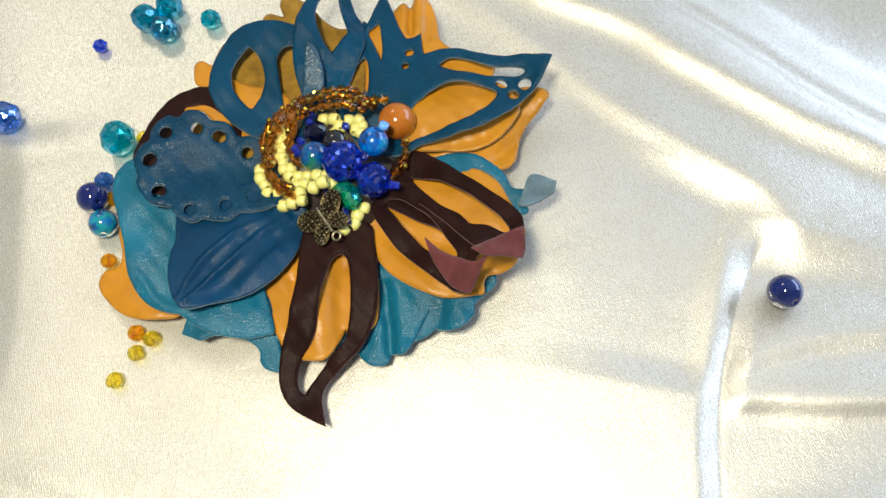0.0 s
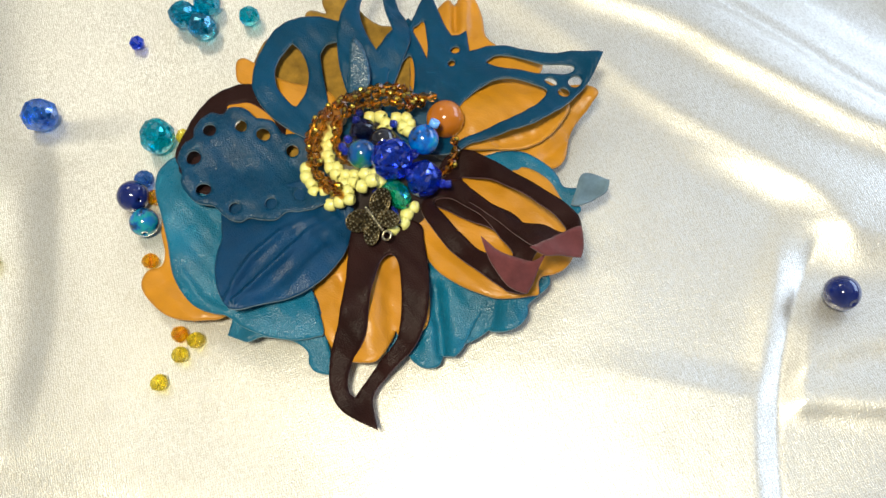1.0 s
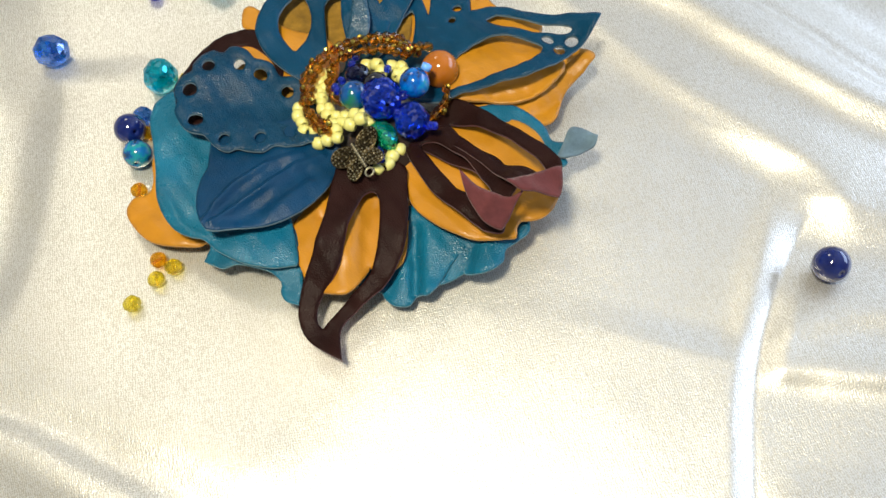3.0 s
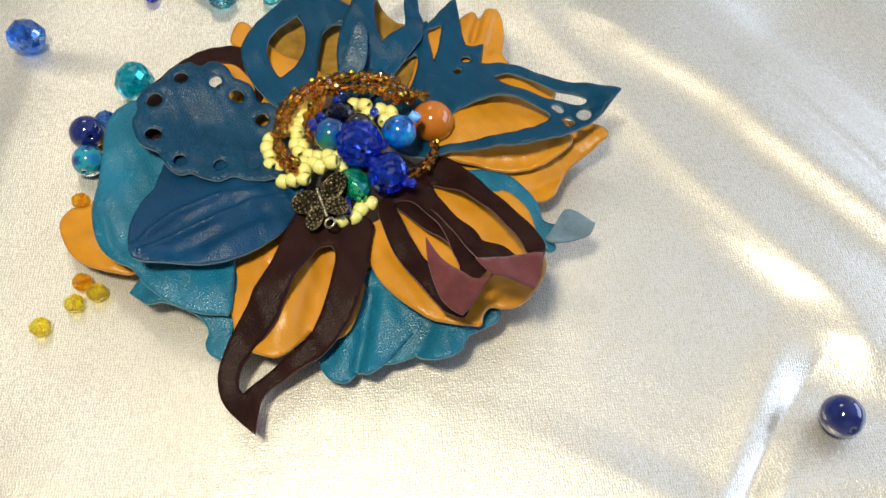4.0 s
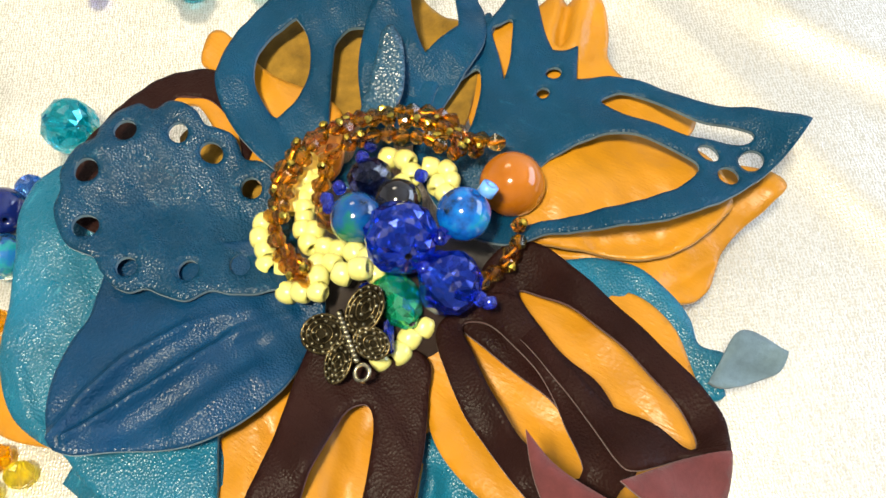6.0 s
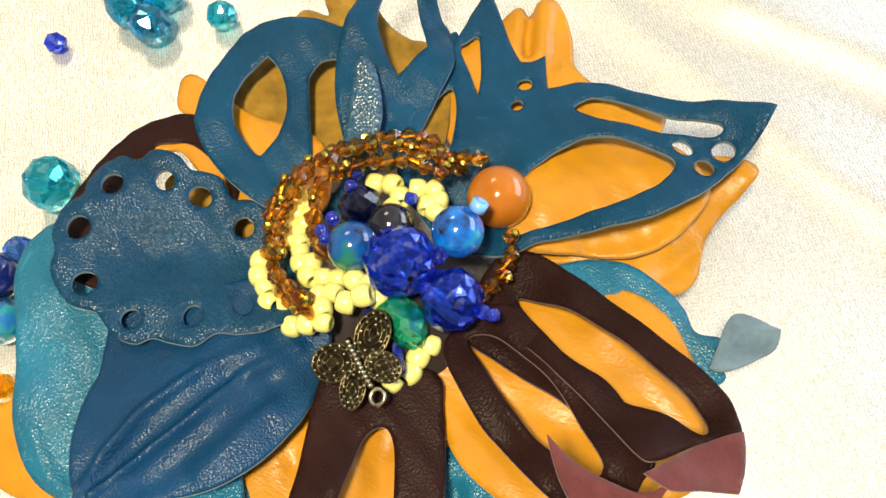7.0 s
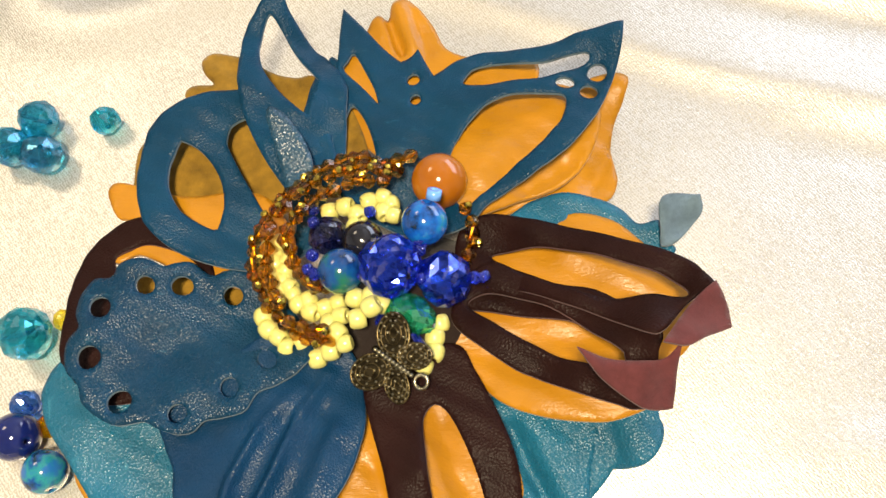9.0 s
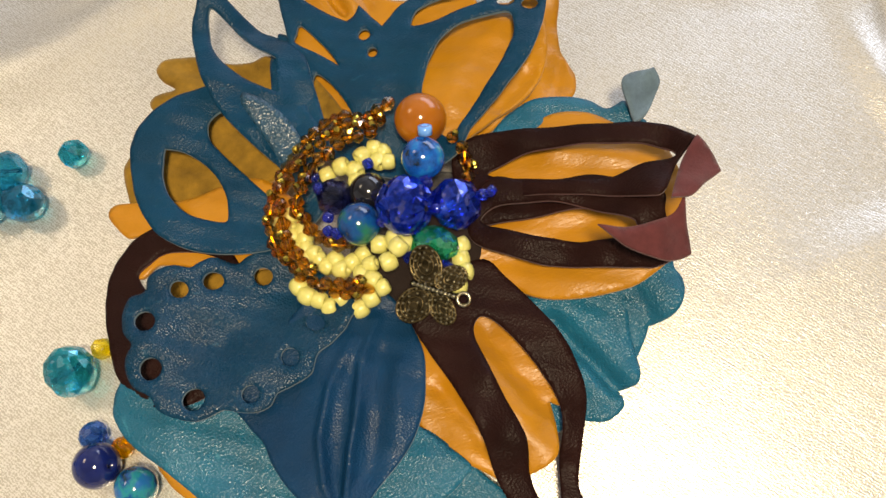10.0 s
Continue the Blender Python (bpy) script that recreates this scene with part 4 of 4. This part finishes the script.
for i, (key, skin, label) in enumerate(PETALS):
    SHAPES[key]["seed"] = i * 1.37
    made[key] = part("petal", leather_piece("petal", SHAPES[key], SKINS[skin], step=SHAPES[key].get("step", 0.85)), brooch, label)
for key, owner, name, skin, label in FLAPS:
    part(name, leather_piece(name, SHAPES[key], SKINS[skin], 0.7, 1.0), made[owner], label)

# Felt base that carries the petals and the beads.
part("felt_base", lathe("felt_base", [(0.4, 15.6), (4.5, 15.2), (7.5, 13.2), (10, 10.6), (12, 8.5), (14, 6.5), (16, 4), (16, 0.2), (0.4, 0.2)], 40, FELT), brooch, "dark felt base")


def turned(x, y, z, rx=0, ry=0, rz=0):
    return pose(x * MM, y * MM, z * MM, rx, ry, rz)


rng = random.Random(5)
# Pale yellow seed beads, in short strings: points in mm.
seeds = [seed_bead("seed_bead", r, SEED_YELLOW) for r in (1.50, 1.60, 1.70)]
YELLOW = [
    [(-5.3, 21.2, 13.8), (-2.5, 20.0, 14.9), (-1.3, 17.7, 15.1), (-2.6, 15.7, 15.1)],
    [(1.4, 18.5, 15.9), (3.9, 18.1, 15.9), (4.6, 16.3, 15.7), (2.8, 15.5, 15.7), (3.9, 14.2, 15.5)],
    [(-15.0, 20.4, 13.3), (-17.4, 20.3, 13.2), (-16.8, 18.8, 13.3), (-17.3, 17.2, 13.4), (-18.6, 15.2, 13.3)],
    [(-15.2, 16.4, 13.5), (-16.2, 15.0, 13.5), (-17.2, 13.6, 13.4), (-18.5, 12.3, 13.4), (-16.9, 11.8, 13.4), (-16.8, 10.4, 13.4), (-16.7, 8.5, 13.3)],
    [(-14.9, 8.1, 13.3), (-15.3, 6.1, 13.3), (-13.1, 5.7, 13.3), (-10.8, 5.2, 13.7), (-7.9, 3.6, 16.1), (-5.4, 1.8, 18.2)],
    [(-6.2, -0.2, 19.1), (-8.9, -0.2, 17.2), (-11.2, 2.6, 14.7), (-13.4, 2.6, 14.0), (-12.9, 0.2, 14.8)],
    [(-22.7, 9.2, 13.2), (-22.8, 6.9, 13.2), (-21.8, 4.9, 12.9), (-21.3, 2.8, 12.5), (-18.8, 2.7, 12.3)],
    [(-17.7, -1.1, 11.8), (-15.2, -1.5, 13.5), (-12.6, -2.0, 14.9)],
    [(2.5, -3.2, 12.8), (2.4, -5.6, 12.9), (0.6, -7.4, 13.1), (-0.6, -9.6, 12.9), (-3.0, -10.8, 12.8)],
    [(-6.1, 2.3, 16.5), (-4.6, 0.5, 16.5)],
]
for string in YELLOW:
    for i, (x, y, z) in enumerate(string):
        a, b = string[max(i - 1, 0)], string[min(i + 1, len(string) - 1)]
        heading = math.degrees(math.atan2(b[1] - a[1], b[0] - a[0]))
        part("seed_bead", rng.choice(seeds), brooch, "pale yellow seed bead", turned(x, y, z + rng.uniform(-0.2, 0.2), 90 + rng.uniform(-16, 16), rng.uniform(-14, 14), heading + 90 + rng.uniform(-14, 14)))

# Amber glass beads on strings round the seed beads: each string a line of points in mm and the spacing of its beads.
ambers = [faceted_bead("amber_bead", 1.30, AMBER, 0.28, 0.90, 5, 8, GOLD), faceted_bead("amber_bead", 1.18, AMBER, 0.28, 0.98, 5, 7, GOLD),
          bicone_bead("amber_bead", 1.42, AMBER, 0.3, 6, GOLD)]
gold_bead = faceted_bead("gold_bead", 0.72, GOLD, 0.2, 1.0, 4, 7)
AMBER_STRINGS = [
    ([(-14.4, -0.4, 15.2), (-17.7, 2, 14.8), (-20.2, 6, 14.8), (-21.3, 11, 15.2), (-21, 16, 15.6), (-19.8, 19.2, 16.2), (-16.4, 22.7, 16.6), (-11.9, 25.2, 17), (-6.9, 26.7, 17.4), (-2.2, 27.3, 17.5), (2.6, 26.1, 17.5), (6.4, 23.3, 17.5), (8.4, 19.7, 17.3)], 2.05),
    ([(-18.4, 16.5, 16.9), (-16.9, 19.6, 17.6), (-13.2, 22.5, 18.4), (-8.4, 24.3, 18.9), (-3.4, 24.7, 19), (1.6, 24.1, 19), (5.2, 21.5, 18.6), (7, 18.7, 18)], 2.1),
    ([(-12.8, 19.4, 17.6), (-8.9, 21.5, 18.4), (-3.9, 22.1, 18.6), (1.1, 21.5, 18.5), (4.8, 19.2, 18)], 2.1),
    ([(-13.8, 18.4, 16.7), (-14.2, 15, 16.2), (-13.9, 11, 16.1), (-12.6, 8.2, 16.5), (-10.4, 6.4, 17)], 2),
    ([(-18.9, 5.2, 16.4), (-16.6, 2.2, 16.4), (-14.2, 0.8, 16.6)], 2),
    ([(-19, 8.4, 16.5), (-19.4, 12.4, 16.6), (-18.9, 16, 16.7)], 2.1),
    ([(14.6, 8.5, 16.6), (14.8, 6, 16.1), (13.4, 3.6, 15.7), (11.4, 1.4, 15.4), (9.6, 0.4, 15.3)], 1.9),
    ([(7, 22.5, 17.9), (9.2, 21.7, 18.3), (11.4, 21.2, 18.8)], 2.1),
]


def along(points, spacing):
    """Places at even steps on a smooth line through points, each with the way the line runs there."""
    p = np.array([points[0]] + list(points) + [points[-1]], float)
    fine = []
    for i in range(len(points) - 1):
        a, b, c, d = p[i:i + 4]
        for f in np.linspace(0, 1, 20, endpoint=False):
            fine.append(0.5 * (2 * b + (c - a) * f + (2 * a - 5 * b + 4 * c - d) * f * f + (3 * b - a - 3 * c + d) * f**3))
    fine = np.array(fine + [points[-1]])
    run = np.concatenate([[0], np.cumsum(np.linalg.norm(np.diff(fine, axis=0), axis=1))])
    for u in np.arange(0, run[-1] + 0.01, spacing):
        k = min(int(np.searchsorted(run, u)), len(fine) - 2)
        yield fine[k], Vector(fine[k + 1] - fine[max(k - 1, 0)])


for line, spacing in AMBER_STRINGS:
    for place, way in along(line, spacing):
        place = Vector(place) + Vector([rng.uniform(-0.3, 0.3) for _ in range(3)])
        turn = way.to_track_quat("Z", "Y").to_matrix().to_4x4() @ pose(0, 0, 0, rng.uniform(-22, 22), rng.uniform(-22, 22), rng.uniform(0, 90))
        part("amber_bead", rng.choice(ambers), brooch, "amber faceted glass bead", Matrix.Translation(place * MM) @ turn)
        if rng.random() < 0.32:
            off = Vector((rng.uniform(-1.0, 1.0), rng.uniform(-1.0, 1.0), rng.uniform(0.75, 1.15)))
            part("gold_bead", gold_bead, brooch, "tiny gold-lined bead", Matrix.Translation((place + off) * MM) @ pose(0, 0, 0, rng.uniform(0, 180), rng.uniform(0, 180), 0))

# The large beads of the centre: mesh, place, turn.
for me, label, place in (
    (round_bead("stone_bead", 3.75, TURQUOISE, 0.6), "azure marbled stone bead", (7.3, 7.6, 21.4, -28, 30, 0)),
    (lathe("cap_bead", [(0.55, 0.8), (1.2, 0.75), (1.25, -0.75), (0.55, -0.8)], 14, PALE_BLUE), "pale blue cap bead", (10.5, 10.0, 24.1, -28, 35, 0)),
    (round_bead("cats_eye_bead", 4.8, CATSEYE, 0.3), "polished orange cat's-eye bead", (13.6, 15.9, 16.0, 90, 0, 60)),
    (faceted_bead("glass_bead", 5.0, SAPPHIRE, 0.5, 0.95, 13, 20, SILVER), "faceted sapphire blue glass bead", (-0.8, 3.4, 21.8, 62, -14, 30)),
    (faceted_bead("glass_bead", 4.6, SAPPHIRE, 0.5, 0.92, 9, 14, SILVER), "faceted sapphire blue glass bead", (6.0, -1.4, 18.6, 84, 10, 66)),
    (round_bead("stone_bead", 3.8, GREEN_TURQUOISE, 0.5), "turquoise and azure marbled stone bead", (-8.0, 8.2, 17.8, 60, 40, 120)),
    (faceted_bead("glass_bead", 3.4, SLATE, 0.5, 0.95), "slate blue glass bead", (-7.3, 16.2, 15.4, 40, 10, 0)),
    (faceted_bead("glass_bead", 3.2, EMERALD, 0.5, 1.5, 13, 13, SILVER), "faceted emerald green glass bead", (-1.3, -2.6, 15.2, 80, 0, 32)),
    (round_bead("glass_bead", 3.5, BLACK, 0.5), "black glossy bead", (-2.6, 12.0, 16.4, 90, 0, 30)),
):
    part(me.name.split(".")[0], me, brooch, label, turned(*place))
small_blue = seed_bead("blue_seed_bead", 1.0, SEED_BLUE)
for x, y, z in ((10.2, -3.8, 19.2), (11.4, -4.6, 20.0), (-7.6, 20.8, 17.6), (-8.5, 18.6, 17.6), (-11.0, 12.8, 18.4), (-12.6, 11.0, 18.2), (-12.0, 9.6, 18.4),
                (4.4, 3.6, 21.6), (3.2, 3.0, 21.8), (5.0, 4.6, 21.4), (-5.8, -1.4, 15.2), (-3.0, -8.2, 14.8), (-3.2, -9.4, 14.6), (0.6, 15.2, 18.6), (-5.2, 5.0, 19.6), (2.6, -0.6, 21.0)):
    part("blue_seed_bead", small_blue, brooch, "cobalt blue glass seed bead", turned(x, y, z, rng.uniform(0, 180), rng.uniform(0, 180), 0))


def plate(name, loop, z, thick, mat):
    """A thin flat plate within a closed line."""
    n = len(loop)
    verts = [(x * MM, y * MM, h * MM) for h in (z, z + thick) for x, y in loop]
    faces = [list(range(n))[::-1], list(range(n, 2 * n))] + [[i, (i + 1) % n, n + (i + 1) % n, n + i] for i in range(n)]
    return mesh_from(name, verts, faces, [mat])


def rope(name, loop, z, r, mat):
    """A twisted wire: a tube that swells and shrinks along a closed line."""
    pts, size = [], []
    for i, (x, y) in enumerate(loop):
        pts.append((x, y, z))
        size.append(r * (1.0 if i % 2 else 0.55))
    return tube(name, pts, r, mat, True, 6, size)


def butterfly():
    """A filigree butterfly charm about 13 mm across, flat in its own xy plane, head towards +y."""
    charm = new("butterfly_charm")
    part("body", tube("body", [(0, 4.0 - 0.25 * i, 0.45) for i in range(34)], 0.5, DARK_BRONZE), charm)
    grain = round_bead("grain", 0.4, BRIGHT_BRONZE, 0.05)
    speck = round_bead("grain", 0.22, BRIGHT_BRONZE, 0.03)
    for i in range(11):
        part("grain", grain, charm, "", turned(0, 3.4 - 0.72 * i, 0.9))
    ring = [(1.1 * math.cos(a), -5.6 + 1.1 * math.sin(a), 0.4) for a in np.linspace(0, 2 * math.pi, 18, endpoint=False)]
    part("ring", tube("ring", ring, 0.32, BRIGHT_BRONZE, True), charm)
    for side in (-1, 1):
        for cx, cy, a, b, turn, name in ((3.5, 2.3, 3.5, 2.7, 35, "upper_wing"), (2.7, -2.5, 2.9, 2.0, -52, "lower_wing")):
            e = [(side * x, y) for x, y in ellipse(cx, cy, a * 0.98, b * 0.98, turn, 40)]
            wing = part(name, plate(name, e[::side], 0.0, 0.25, DARK_BRONZE), charm, "dark bronze wing plate")
            c, d = math.cos(radians(turn)), math.sin(radians(turn))
            for k, wide, u in ((1.0, 0.27, 0), (0.80, 0.15, -0.03), (0.50, 0.13, 0.06), (0.24, 0.11, 0.10)):
                e = [(side * (x + u * a * c), y + u * a * d) for x, y in ellipse(cx, cy, a * k, b * k, turn, 60 if k > 0.6 else 36)]
                part("rope_rim", rope("rope_rim", e, 0.40 if k > 0.9 else 0.34, wide, BRONZE), wing)
            for i in range(14):
                u, v = 0.92 * math.cos(i * math.pi / 7), 0.92 * math.sin(i * math.pi / 7)
                part("grain", speck, wing, "", turned(side * (cx + u * a * c - v * b * d), cy + u * a * d + v * b * c, 0.5))
            for u, v in [(0.66 * math.cos(q), 0.66 * math.sin(q)) for q in np.linspace(0.2, 6.0, 9)] + [(0.42, 0.0), (0.12, 0.34), (0.12, -0.34), (-0.22, 0.0)]:
                part("grain", speck, wing, "", turned(side * (cx + u * a * c - v * b * d), cy + u * a * d + v * b * c, 0.55))
    return charm


charm = butterfly()
charm.name = "charm"
charm.parent = brooch
charm.matrix_basis = turned(-6.9, -8.9, 16.2, 0, -22, 26) @ Matrix.Diagonal((0.98, 0.98, 0.98, 1))
tagged(charm, "antique bronze filigree butterfly charm")
bar = lathe("glass_bar", [(0.3, 2.4), (0.7, 2.3), (0.7, -2.3), (0.3, -2.4)], 7, SEED_BLUE, True)
part("glass_bar", bar, brooch, "cobalt blue glass bugle bead", turned(-1.9, -8.2, 15.2, 82, 0, 8))

# ---------------------------------------------------------------- loose beads on the satin


def loose(me, x, y, r, label, group, turn=(0, 0, 0), rest=None):
    z = float(satin_height(x, y)) + (r if rest is None else rest)
    ob = new(me.name.split(".")[0], me)
    ob.matrix_basis = turned(x, y, z, *turn)
    return tagged(ob, label, "bead", group)


loose(round_bead("round_bead", 4.3, NAVY, 0.5), 101.0, -40.2, 4.3, "glossy navy blue round bead lying alone on satin", "loose round beads", (60, 20, 0))
loose(round_bead("round_bead", 4.2, NAVY, 0.5), -69.9, 14.0, 4.2, "glossy navy blue round bead beside a teal petal", "loose round beads", (40, 50, 0))
loose(round_bead("round_bead", 3.8, MARBLE, 0.5), -67.1, 6.1, 3.8, "teal and blue marbled round bead beside a petal", "loose round beads", (80, 30, 0))
loose(faceted_bead("faceted_bead", 5.0, AQUA, 0.6, 0.86, 9, 14), -63.6, 31.5, 4.7, "bright aqua faceted glass bead on satin", "loose faceted beads", (80, 0, 75))
loose(faceted_bead("faceted_bead", 4.9, SKY, 0.7, 0.8, 8, 12), -96.1, 43.8, 4.1, "sky blue faceted glass bead on satin", "loose faceted beads", (12, 8, 20))
for x, y, turn in ((-49.4, 75.8, (75, 0, 40)), (-56.5, 72.8, (30, 60, 0)), (-51.0, 67.6, (15, 20, 0))):
    loose(faceted_bead("faceted_bead", 4.2, CERULEAN, 0.5, 0.88), x, y, 3.9, "cerulean blue faceted glass bead in a small heap", "loose faceted beads", turn)
loose(faceted_bead("faceted_bead", 3.1, AQUA, 0.45, 0.9), -37.3, 69.4, 2.9, "small pale aqua faceted glass bead", "loose faceted beads", (70, 20, 0))
loose(bicone_bead("bicone_bead", 2.2, SAPPHIRE), -70.6, 66.4, 2.0, "tiny blue faceted glass bead on satin", "loose small beads", (70, 0, 30))
loose(faceted_bead("faceted_bead", 2.7, SKY, 0.45, 0.9), -67.8, 19.7, 2.5, "small blue faceted glass bead beside the brooch", "loose small beads", (60, 10, 30))
for x, y, mat, word in ((-57.5, 32.2, LEMON, "lemon yellow"), (-65.4, 14.2, HONEY, "honey amber"), (-66.2, -4.2, HONEY, "honey amber"), (-58.9, -25.1, HONEY, "honey amber"),
                        (-55.0, -27.2, LEMON, "lemon yellow"), (-58.9, -30.4, LEMON, "lemon yellow"), (-63.8, -36.8, LEMON, "lemon yellow"), (-107.1, 2.1, LEMON, "lemon yellow")):
    loose(faceted_bead("faceted_bead", 2.15, mat, 0.4, 0.92, 6, 9), x, y, 1.95, word + " small faceted glass bead on satin", "loose small beads", (rng.uniform(10, 80), rng.uniform(0, 60), rng.uniform(0, 180)))
